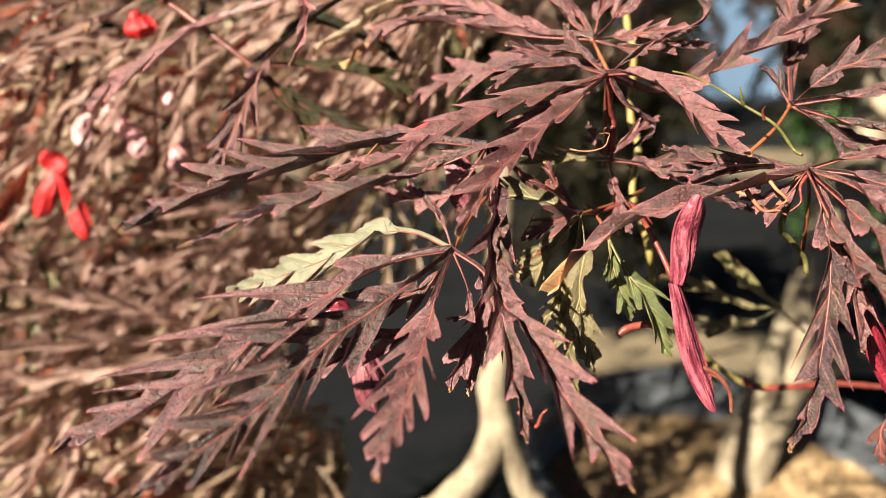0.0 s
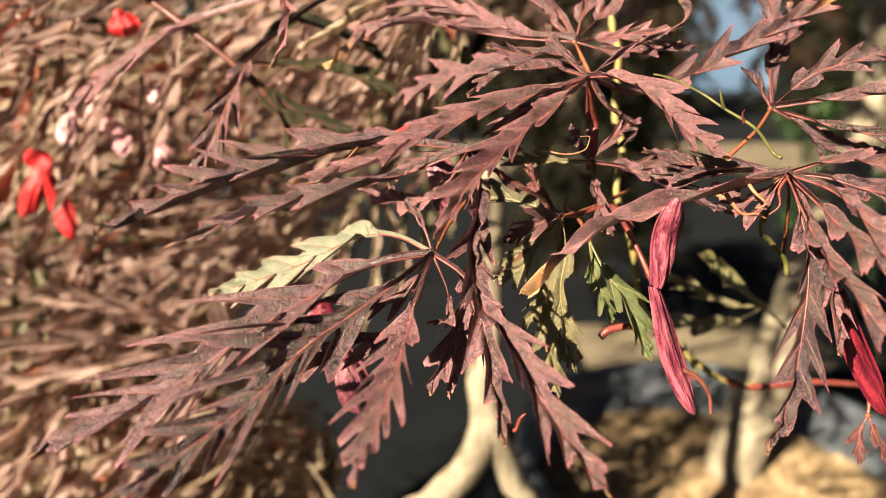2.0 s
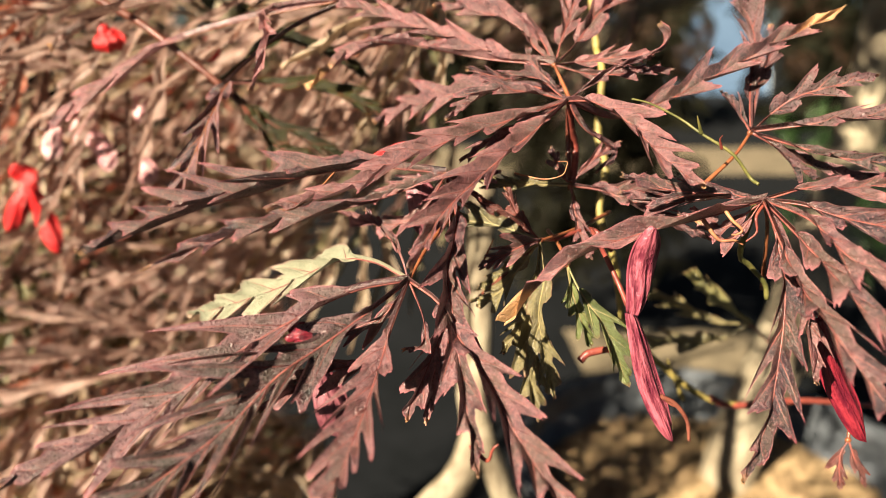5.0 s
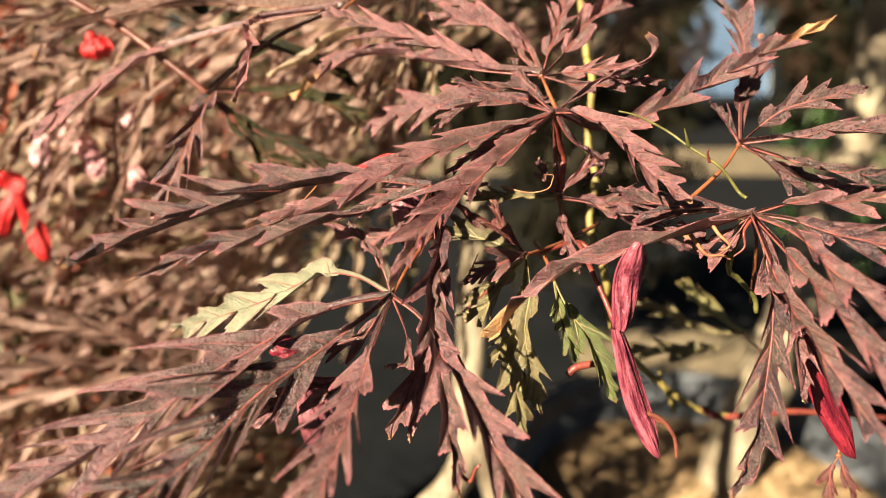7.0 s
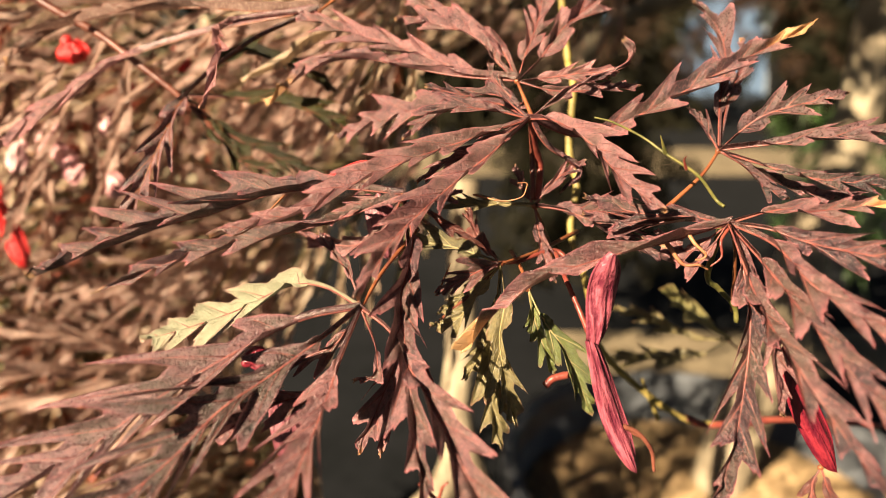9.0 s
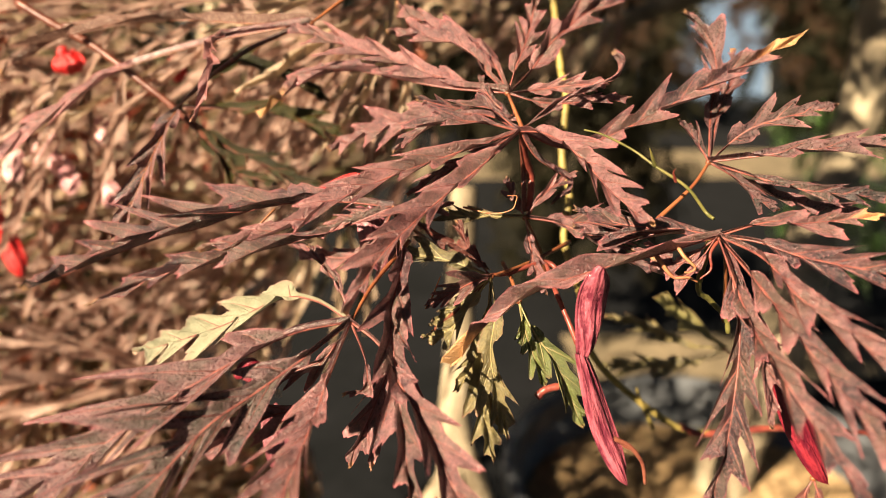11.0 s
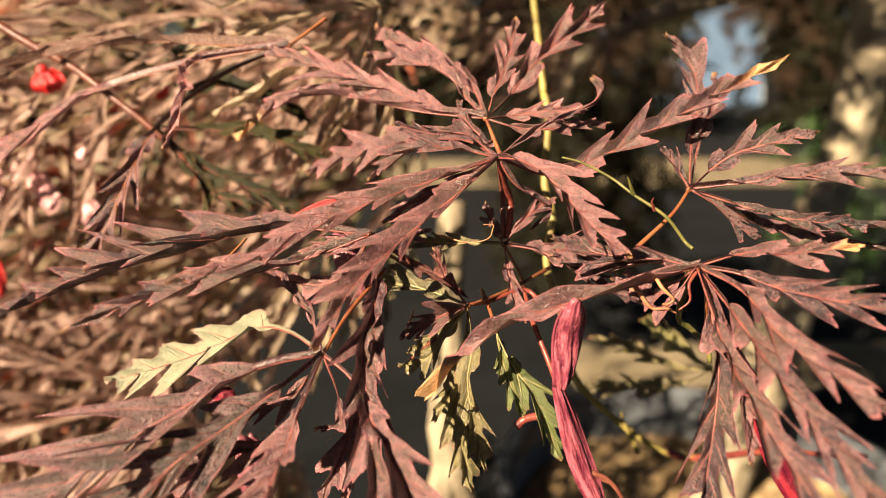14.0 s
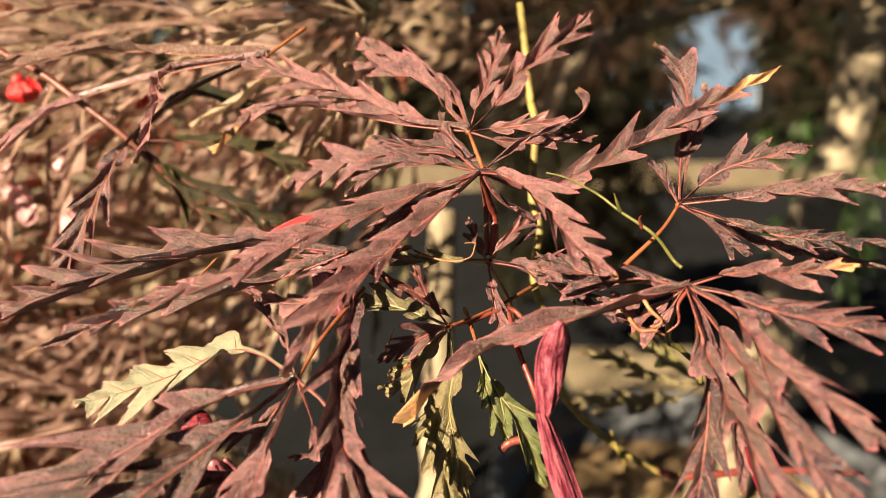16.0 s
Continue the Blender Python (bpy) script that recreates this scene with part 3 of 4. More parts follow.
lobe(shaded_purple_leaf, [(0.0900, 0.1610, 0.8920), (0.0990, 0.1560, 0.8940), (0.1180, 0.1480, 0.8960)], 0.0062, SHADED_MAROON, seed=104, teeth=5, lean=2.2)
lobe(shaded_purple_leaf, [(0.0910, 0.1620, 0.8870), (0.1000, 0.1570, 0.8850), (0.1210, 0.1500, 0.8840)], 0.0036, SHADED_MAROON, seed=105, teeth=5, lean=2.4)
lobe(shaded_purple_leaf, [(0.0860, 0.1640, 0.8870), (0.0900, 0.1620, 0.8830), (0.0950, 0.1600, 0.8800)], 0.0032, SHADED_MAROON, seed=106, teeth=3, lean=1.8)
lobe(shaded_purple_leaf, [(0.0780, 0.1680, 0.8950), (0.0750, 0.1710, 0.8990)], 0.0034, SHADED_MAROON, seed=107, teeth=3, lean=2.0)
lobe(shaded_purple_leaf, [(0.0950, 0.1660, 0.8830), (0.1040, 0.1630, 0.8800), (0.1250, 0.1580, 0.8770)], 0.0032, SHADED_MAROON, seed=108, teeth=4, lean=2.2)
drooping_leaf = leaf((0.0760, 0.1450, 0.8780), "drooping maroon maple leaf with dry tan tips", [(0.0820, 0.1540, 0.8700), (0.0880, 0.1650, 0.8520)])
lobe(drooping_leaf, [(0.0630, 0.1420, 0.8750), (0.0490, 0.1400, 0.8720), (0.0370, 0.1380, 0.8680), (0.0290, 0.1380, 0.8620), (0.0230, 0.1390, 0.8530)], 0.0024, PURPLE, seed=121, teeth=3, fold=0.2, cut=0.2, tip=0.7, stalk=0.06, lean=3.0)
lobe(drooping_leaf, [(0.0850, 0.1440, 0.8810), (0.0920, 0.1430, 0.8810), (0.1060, 0.1410, 0.8830)], 0.0036, PURPLE, seed=122, teeth=4, lean=2.2, tip=0.6)
lobe(drooping_leaf, [(0.0680, 0.1470, 0.8790), (0.0590, 0.1510, 0.8790), (0.0490, 0.1560, 0.8810)], 0.0062, PURPLE, seed=123, teeth=5, lean=2.0, stalk=0.1)
lobe(drooping_leaf, [(0.0670, 0.1480, 0.8780), (0.0580, 0.1520, 0.8760), (0.0490, 0.1570, 0.8770)], 0.0044, PURPLE, seed=124, teeth=4, lean=2.2, stalk=0.1)
lobe(drooping_leaf, [(0.0820, 0.1400, 0.8780), (0.0900, 0.1350, 0.8760), (0.1110, 0.1280, 0.8730)], 0.0066, PURPLE, seed=125, teeth=5, lean=2.2)
lobe(drooping_leaf, [(0.0810, 0.1350, 0.8760), (0.0840, 0.1240, 0.8710), (0.0980, 0.1080, 0.8610)], 0.0068, PURPLE, seed=126, teeth=5, lean=2.2)
lobe(drooping_leaf, [(0.0790, 0.1320, 0.8720), (0.0810, 0.1180, 0.8660), (0.0910, 0.0980, 0.8500)], 0.0066, PURPLE, seed=127, teeth=6, lean=2.3)
lobe(drooping_leaf, [(0.0770, 0.1300, 0.8660), (0.0780, 0.1170, 0.8600), (0.0860, 0.1010, 0.8450)], 0.0052, PURPLE, seed=128, teeth=5, lean=2.2)
lobe(drooping_leaf, [(0.0770, 0.1400, 0.8720), (0.0780, 0.1350, 0.8610), (0.0760, 0.1300, 0.8480), (0.0730, 0.1260, 0.8360), (0.0680, 0.1230, 0.8260)], 0.0066, PURPLE, seed=129, teeth=6, fold=0.6, lean=1.9, stalk=0.12)
lobe(drooping_leaf, [(0.0790, 0.1390, 0.8690), (0.0810, 0.1330, 0.8580), (0.0820, 0.1270, 0.8450)], 0.004, PURPLE, seed=130, teeth=4, fold=0.6, lean=2.0, stalk=0.3)
lobe(drooping_leaf, [(0.0690, 0.1460, 0.8720), (0.0670, 0.1490, 0.8730), (0.0610, 0.1520, 0.8730)], 0.003, PURPLE, seed=131, teeth=4)
lobe(drooping_leaf, [(0.0700, 0.1440, 0.8700), (0.0660, 0.1460, 0.8710), (0.0630, 0.1500, 0.8730)], 0.002, PURPLE, seed=132, teeth=3, tip=0.5)
folded_leaf = leaf((0.0400, 0.1680, 0.8770), "folded maple leaf with drab mauve lobes", [(0.0460, 0.1820, 0.8650), (0.0500, 0.1920, 0.8530)])
lobe(folded_leaf, [(0.0480, 0.1650, 0.8760), (0.0550, 0.1600, 0.8730), (0.0610, 0.1550, 0.8700), (0.0680, 0.1500, 0.8680)], 0.0062, PURPLE, seed=141, teeth=5, lean=2.0)
lobe(folded_leaf, [(0.0480, 0.1670, 0.8760), (0.0560, 0.1660, 0.8760), (0.0640, 0.1650, 0.8740)], 0.006, PURPLE, seed=142, teeth=4, lean=1.8)
lobe(folded_leaf, [(0.0410, 0.1660, 0.8710), (0.0420, 0.1630, 0.8660), (0.0440, 0.1600, 0.8610)], 0.0034, PURPLE, seed=143, teeth=4)
lobe(folded_leaf, [(0.0310, 0.1690, 0.8770), (0.0250, 0.1700, 0.8770), (0.0150, 0.1720, 0.8780)], 0.003, OLIVE, seed=144, teeth=4, lean=2.2, steady=True)
lobe(folded_leaf, [(0.0450, 0.1690, 0.8830), (0.0520, 0.1710, 0.8870)], 0.0022, PURPLE, seed=145, teeth=3)
lobe(folded_leaf, [(0.0380, 0.1720, 0.8800), (0.0360, 0.1760, 0.8850)], 0.0026, PURPLE, seed=146, teeth=3)
olive_leaf = leaf((0.0310, 0.1540, 0.8670), "olive-green maple leaf hanging in striped shade", [(0.0410, 0.1650, 0.8670), (0.0530, 0.1800, 0.8680)])
lobe(olive_leaf, [(0.0320, 0.1520, 0.8590), (0.0310, 0.1510, 0.8500), (0.0330, 0.1500, 0.8390), (0.0350, 0.1490, 0.8310)], 0.0056, OLIVE, seed=161, teeth=4, lean=2.0, steady=True)
lobe(olive_leaf, [(0.0310, 0.1540, 0.8560), (0.0290, 0.1540, 0.8460), (0.0300, 0.1540, 0.8340), (0.0320, 0.1540, 0.8220)], 0.0062, OLIVE, seed=162, teeth=4, lean=2.0, steady=True)
lobe(olive_leaf, [(0.0300, 0.1550, 0.8530), (0.0270, 0.1570, 0.8440), (0.0240, 0.1580, 0.8380)], 0.0045, OLIVE, seed=163, teeth=3, lean=2.0, steady=True)
lobe(olive_leaf, [(0.0270, 0.1560, 0.8600), (0.0220, 0.1580, 0.8530), (0.0160, 0.1600, 0.8500)], 0.0046, OLIVE, seed=164, teeth=4, steady=True)
lobe(olive_leaf, [(0.0240, 0.1570, 0.8690), (0.0170, 0.1600, 0.8700), (0.0100, 0.1630, 0.8680)], 0.0062, OLIVE, seed=165, teeth=4, lean=2.0, steady=True)
lobe(olive_leaf, [(0.0270, 0.1500, 0.8670), (0.0220, 0.1480, 0.8650), (0.0170, 0.1460, 0.8630)], 0.0046, PURPLE, seed=166, teeth=4, lean=2.2, stalk=0.1)
lobe(olive_leaf, [(0.0280, 0.1570, 0.8630), (0.0230, 0.1600, 0.8570), (0.0180, 0.1630, 0.8520)], 0.003, OLIVE, seed=167, teeth=3, steady=True)
lobe(olive_leaf, [(0.0270, 0.1600, 0.8710), (0.0250, 0.1620, 0.8750), (0.0240, 0.1640, 0.8770)], 0.0022, DARKRED, seed=168, teeth=3)
green_leaf = leaf((0.0370, 0.1520, 0.8620), "young green maple leaf hanging by the stalk", [(0.0360, 0.1580, 0.8650), (0.0350, 0.1680, 0.8660)])
lobe(green_leaf, [(0.0400, 0.1490, 0.8560), (0.0450, 0.1460, 0.8490), (0.0500, 0.1430, 0.8370)], 0.0056, GREEN, seed=181, teeth=4, lean=2.0, steady=True)
lobe(green_leaf, [(0.0380, 0.1520, 0.8570), (0.0410, 0.1510, 0.8480), (0.0430, 0.1510, 0.8430)], 0.0036, GREEN, seed=182, teeth=3, steady=True)
lobe(green_leaf, [(0.0380, 0.1530, 0.8580), (0.0380, 0.1540, 0.8540), (0.0380, 0.1550, 0.8510)], 0.0022, GREEN, seed=183, teeth=3, steady=True)
yellowed_leaf = leaf((0.1200, 0.2350, 0.8150), "yellow-green faded maple leaf, out behind", [(0.1330, 0.2400, 0.8040)])
lobe(yellowed_leaf, [(0.1110, 0.2330, 0.8210), (0.1010, 0.2290, 0.8280), (0.0900, 0.2240, 0.8380)], 0.0105, YELLOW, seed=201, teeth=3, lean=1.5, steady=True)
lobe(yellowed_leaf, [(0.1060, 0.2360, 0.8160), (0.0920, 0.2380, 0.8220), (0.0780, 0.2400, 0.8250)], 0.0055, OLIVE, seed=202, teeth=4, steady=True)
lobe(yellowed_leaf, [(0.1100, 0.2380, 0.8080), (0.0930, 0.2440, 0.8040), (0.0790, 0.2500, 0.8020)], 0.0075, OLIVE, seed=203, teeth=4, steady=True)
blurred_leaf = leaf((-0.0130, 0.2000, 0.9220), "mauve maple leaf on long amber stalks", [(-0.0040, 0.2050, 0.9290)])
lobe(blurred_leaf, [(-0.0300, 0.1950, 0.9140), (-0.0450, 0.1900, 0.9020), (-0.0500, 0.1820, 0.8910), (-0.0580, 0.1720, 0.8700)], 0.0066, PURPLE, seed=221, teeth=5, stalk=0.52, rib=STALK, lean=2.6, fold=0.2)
lobe(blurred_leaf, [(-0.0420, 0.2050, 0.9170), (-0.0660, 0.2050, 0.9100), (-0.0810, 0.2050, 0.9010), (-0.1050, 0.2050, 0.8850)], 0.0075, PURPLE, seed=222, teeth=5, stalk=0.5, rib=STALK, lean=2.6, fold=0.2)
lobe(blurred_leaf, [(-0.0340, 0.1900, 0.9180), (-0.0320, 0.1750, 0.9110), (-0.0330, 0.1700, 0.9050), (-0.0350, 0.1690, 0.8990)], 0.0022, PURPLE, seed=223, teeth=4, stalk=0.4, tip=0.8)
lobe(blurred_leaf, [(-0.0300, 0.2050, 0.9220), (-0.0540, 0.2100, 0.9230), (-0.0850, 0.2150, 0.9190), (-0.1070, 0.2200, 0.9080)], 0.008, MASS, seed=224, teeth=5, stalk=0.3, rib=STALK, lean=2.4)
shaded_leaf = leaf((-0.0590, 0.2250, 0.8990), "dark green maple leaf, shade put into its colour, on a dark red twig", [(-0.0720, 0.2280, 0.9080), (-0.0850, 0.2320, 0.9170)])
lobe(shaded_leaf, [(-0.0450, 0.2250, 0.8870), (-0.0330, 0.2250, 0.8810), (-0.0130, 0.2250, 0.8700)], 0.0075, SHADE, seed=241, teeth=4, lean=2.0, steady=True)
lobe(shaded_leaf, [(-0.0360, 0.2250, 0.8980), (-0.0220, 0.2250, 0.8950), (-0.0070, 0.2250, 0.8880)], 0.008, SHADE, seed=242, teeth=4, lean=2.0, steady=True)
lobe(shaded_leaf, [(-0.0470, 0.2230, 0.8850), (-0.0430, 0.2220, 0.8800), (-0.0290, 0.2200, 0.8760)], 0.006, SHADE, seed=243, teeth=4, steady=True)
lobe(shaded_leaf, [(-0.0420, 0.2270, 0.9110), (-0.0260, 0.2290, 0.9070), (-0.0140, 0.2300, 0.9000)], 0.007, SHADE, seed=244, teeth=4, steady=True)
edge_leaf = leaf((0.1060, 0.1500, 0.8190), "small drab maple leaf hanging at the twig's end", [(0.1070, 0.1520, 0.8230)])
lobe(edge_leaf, [(0.1070, 0.1480, 0.8150), (0.1090, 0.1460, 0.8090)], 0.003, DARKRED, seed=261, teeth=3)
lobe(edge_leaf, [(0.1040, 0.1490, 0.8150), (0.1040, 0.1470, 0.8080)], 0.003, DARKRED, seed=262, teeth=3)
# winged seeds
samara((-0.0290, 0.1650, 0.8390), (-0.0230, 0.1650, 0.8400), 0.006, DEEPRED, "deep red maple seed wing behind the lobes")
samara((0.0480, 0.1380, 0.8560), (0.0500, 0.1360, 0.8750), 0.0064, WING, "crinkled crimson maple seed wing hanging down")
samara((0.0480, 0.1390, 0.8560), (0.0580, 0.1370, 0.8270), 0.0052, WING, "long dark crimson maple seed wing hanging down")
samara((0.0880, 0.1400, 0.8540), (0.1000, 0.1380, 0.8260), 0.0066, DEEPRED, "smooth deep red maple seed wing")
samara((-0.0220, 0.1610, 0.8320), (-0.0170, 0.1610, 0.8140), 0.0085, ROSY, "rosy maple seed wing behind the leaf, coloured as shaded")
samara((0.0010, 0.1720, 0.8780), (0.0080, 0.1710, 0.8640), 0.0085, ROSY, "pink maple seed wing, coloured as shaded")
samara((-0.0080, 0.1720, 0.8830), (0.0030, 0.1700, 0.8860), 0.0036, SCARLET, "scarlet maple seed wing under a leaf")
samara((-0.1100, 0.2620, 0.9160), (-0.1090, 0.2620, 0.9080), 0.0105, SCARLET, "bright scarlet maple seed wing in the sun")
samara((-0.1500, 0.2750, 0.8580), (-0.1570, 0.2750, 0.8660), 0.008, SCARLET, "bright scarlet maple seed wing in the sun")
samara((-0.1500, 0.2750, 0.8570), (-0.1450, 0.2750, 0.8300), 0.0078, SCARLET, "bright scarlet maple seed wing in the sun")
samara((-0.1540, 0.2780, 0.8590), (-0.1650, 0.2780, 0.8380), 0.008, SCARLET, "bright scarlet maple seed wing in the sun")
samara((-0.0830, 0.2900, 0.9130), (-0.0800, 0.2900, 0.9050), 0.007, SCARLET, "bright scarlet maple seed wing in the sun")
samara((-0.1350, 0.2700, 0.8800), (-0.1400, 0.2700, 0.8690), 0.0075, PINKW, "pale pink maple seed wing in the sun")
samara((-0.1250, 0.2700, 0.8800), (-0.1180, 0.2700, 0.8690), 0.0075, PINKW, "pale pink maple seed wing in the sun")
samara((-0.1040, 0.2700, 0.8920), (-0.1020, 0.2700, 0.8820), 0.0075, PINKW, "pale pink maple seed wing in the sun")
samara((-0.1220, 0.2700, 0.8860), (-0.1290, 0.2700, 0.8760), 0.0075, PINKW, "pale pink maple seed wing in the sun")
samara((-0.1060, 0.2700, 0.8690), (-0.1020, 0.2700, 0.8590), 0.0075, PINKW, "pale pink maple seed wing in the sun")
samara((-0.1150, 0.2700, 0.8710), (-0.1220, 0.2700, 0.8670), 0.0075, PINKW, "pale pink maple seed wing in the sun")
# twigs, tendrils and buds
twig("twig", [(0.0760, 0.1480, 0.8810), (0.0750, 0.1500, 0.8820), (0.0710, 0.1510, 0.8870), (0.0650, 0.1540, 0.8910), (0.0610, 0.1570, 0.8940), (0.0550, 0.1590, 0.8970), (0.0510, 0.1600, 0.8980)], 0.0004, TWIG_GREEN, 0.5)
twig("twig", [(0.0650, 0.1540, 0.8910), (0.0640, 0.1530, 0.8930), (0.0630, 0.1520, 0.8950)], 0.0005, TWIG_GREEN, 0.2)
twig("twig", [(0.0690, 0.1520, 0.8880), (0.0680, 0.1510, 0.8900), (0.0680, 0.1500, 0.8910)], 0.0004, STALK_RED, 0.2)
twig("twig", [(0.0570, 0.2250, 0.9090), (0.0580, 0.2200, 0.9020), (0.0560, 0.2120, 0.8850), (0.0580, 0.2080, 0.8750), (0.0560, 0.2040, 0.8630), (0.0600, 0.2000, 0.8500), (0.0620, 0.2000, 0.8420), (0.0650, 0.2000, 0.8290), (0.0770, 0.2030, 0.8150), (0.0950, 0.2060, 0.8010), (0.1100, 0.2080, 0.7970)], 0.0011, TWIG_YELLOW, 0.9)
twig("twig", [(0.0550, 0.2400, 0.9380), (0.0560, 0.2320, 0.9240), (0.0570, 0.2250, 0.9090)], 0.0011, TWIG_YELLOW, 1.0)
twig("twig", [(0.0960, 0.2060, 0.8010), (0.1030, 0.2070, 0.7980), (0.1160, 0.2080, 0.7980), (0.1300, 0.2100, 0.7980), (0.1690, 0.2200, 0.7900)], 0.0012, STALK_RED, 0.7)
twig("twig", [(0.0870, 0.2050, 0.8010), (0.0820, 0.2030, 0.8110), (0.0800, 0.2030, 0.8160)], 0.0008, TWIG_YELLOW, 0.5)
twig("twig", [(0.0430, 0.1600, 0.8350), (0.0450, 0.1600, 0.8370), (0.0500, 0.1600, 0.8380), (0.0530, 0.1600, 0.8370)], 0.001, STALK_RED, 0.8)
twig("twig", [(-0.1080, 0.2350, 0.9300), (-0.0960, 0.2330, 0.9230), (-0.0850, 0.2320, 0.9170), (-0.0720, 0.2280, 0.9080), (-0.0600, 0.2250, 0.8990), (-0.0500, 0.2240, 0.8890)], 0.0014, TWIG_DARK, 0.6)
twig("twig", [(0.0390, 0.1680, 0.8960), (0.0400, 0.1720, 0.8910), (0.0420, 0.1750, 0.8850), (0.0410, 0.1700, 0.8780)], 0.0011, STALK_RED, 0.8)
twig("twig", [(0.0390, 0.1700, 0.8960), (0.0400, 0.1740, 0.8870), (0.0400, 0.1700, 0.8780)], 0.0007, TWIG_DARK, 0.8)
twig("twig", [(0.0750, 0.1460, 0.8770), (0.0770, 0.1550, 0.8640), (0.0810, 0.1580, 0.8600), (0.0860, 0.1600, 0.8550), (0.0870, 0.1600, 0.8510)], 0.0008, TWIG_GREEN, 0.7)
twig("twig", [(0.0490, 0.1600, 0.8630), (0.0450, 0.1650, 0.8670), (0.0360, 0.1600, 0.8660), (0.0310, 0.1550, 0.8670)], 0.0006, STALK_RED, 0.8)
twig("twig", [(0.0310, 0.1560, 0.8660), (0.0240, 0.1580, 0.8580), (0.0180, 0.1620, 0.8510)], 0.0005, TWIG_DARK, 0.7)
twig("twig", [(0.0480, 0.1390, 0.8560), (0.0460, 0.1420, 0.8610), (0.0440, 0.1480, 0.8660), (0.0440, 0.1600, 0.8680)], 0.0006, STALK_RED, 0.8)
twig("twig", [(0.0550, 0.1380, 0.8370), (0.0590, 0.1380, 0.8350), (0.0620, 0.1380, 0.8310), (0.0630, 0.1380, 0.8260)], 0.0006, DRYTHREAD, 0.6)
twig("twig", [(0.0560, 0.1380, 0.8370), (0.0580, 0.1380, 0.8350), (0.0600, 0.1380, 0.8340)], 0.0004, DRYTHREAD, 0.6)
twig("tendril", [(0.0250, 0.1560, 0.8820), (0.0310, 0.1540, 0.8810), (0.0350, 0.1530, 0.8820), (0.0360, 0.1530, 0.8840), (0.0360, 0.1530, 0.8850), (0.0340, 0.1530, 0.8850)], 0.00023, DRYTAN, 0.4)
twig("tendril", [(0.0760, 0.1450, 0.8770), (0.0740, 0.1430, 0.8750), (0.0740, 0.1420, 0.8720), (0.0720, 0.1420, 0.8700)], 0.0004, STALK_RED, 0.4)
twig("tendril", [(0.0670, 0.1430, 0.8770), (0.0680, 0.1410, 0.8750), (0.0700, 0.1400, 0.8730), (0.0690, 0.1400, 0.8720), (0.0680, 0.1400, 0.8720)], 0.00046, DRYTAN, 0.4)
twig("tendril", [(0.0640, 0.1460, 0.8740), (0.0670, 0.1440, 0.8700), (0.0700, 0.1430, 0.8700), (0.0720, 0.1430, 0.8690)], 0.00052, DRYTAN, 0.4)
twig("tendril", [(-0.0140, 0.1500, 0.8830), (-0.0180, 0.1410, 0.8790), (-0.0220, 0.1400, 0.8770), (-0.0250, 0.1390, 0.8780)], 0.00026, DRYTAN, 0.4)
twig("tendril", [(0.0100, 0.1390, 0.8560), (0.0090, 0.1320, 0.8560), (0.0110, 0.1310, 0.8540), (0.0100, 0.1310, 0.8520)], 0.0005, STALK_RED, 0.4)
twig("tendril", [(0.0140, 0.1180, 0.8370), (0.0170, 0.1160, 0.8350), (0.0180, 0.1150, 0.8380), (0.0190, 0.1150, 0.8390)], 0.0005, STALK_RED, 0.4)
twig("tendril", [(0.0180, 0.1500, 0.8630), (0.0190, 0.1490, 0.8660), (0.0200, 0.1480, 0.8690)], 0.00026, DRYTAN, 0.4)

# ---- hanging foliage of the same tree, further back ----
def whole_leaf(seed, lobes=7, length=0.095, width=0.0044, droop=0.6, per=6, rows=2):
    """Vertices, faces, UVs and slots of a complete small leaf, its stalk's end at the origin, hanging along -z and towards -x."""
    rng = np.random.default_rng(seed)
    v, f, uv, sl = [], [], [], []
    for i in range(lobes):
        a = (i - (lobes - 1) / 2) * 0.27 + rng.uniform(-0.1, 0.1)
        ln = length * (1 - 0.07 * abs(i - (lobes - 1) / 2)) * rng.uniform(0.8, 1.1)
        d = np.array([math.sin(a), -0.25 + rng.uniform(-0.25, 0.25), -math.cos(a)])
        d = d / np.linalg.norm(d)
        p1, p2 = d * ln * 0.4 + np.array((0, -0.1, 0.12)) * ln * droop, d * ln * 0.75 + np.array((0, -0.1, 0.08)) * ln * droop
        p3 = d * ln + np.array((0, 0, -0.18)) * ln * droop
        bv, bf, bu, bs = blade([(0, 0, 0), p1, p2, p3], width * rng.uniform(0.8, 1.2), 4 if per > 3 else 3, 0.5, seed * 11 + i, 0.22, per, rows, (0.0, -0.85, 0.5), False, lean=2.4, cut=0.7)
        k = len(v)
        v.extend(bv), uv.extend(bu), sl.extend(bs)
        f.extend(tuple(x + k for x in g) for g in bf)
    return v, f, uv, sl


FOLIAGE = thing("laceleaf_maple", "weeping maple with a dense cascade of faded maroon and tan leaves", "tree", (-0.35, 0.95, 0.0))
kinds = []
for i, mat in enumerate((MASS, MASS_TAN, MASS, MASS_GREEN, MASS, MASS_RED, MASS_TAN, MASS)):
    ob = part("leaf", whole_leaf(40 + i), [mat], FOLIAGE)
    kinds.append(ob)
rng = np.random.default_rng(5)
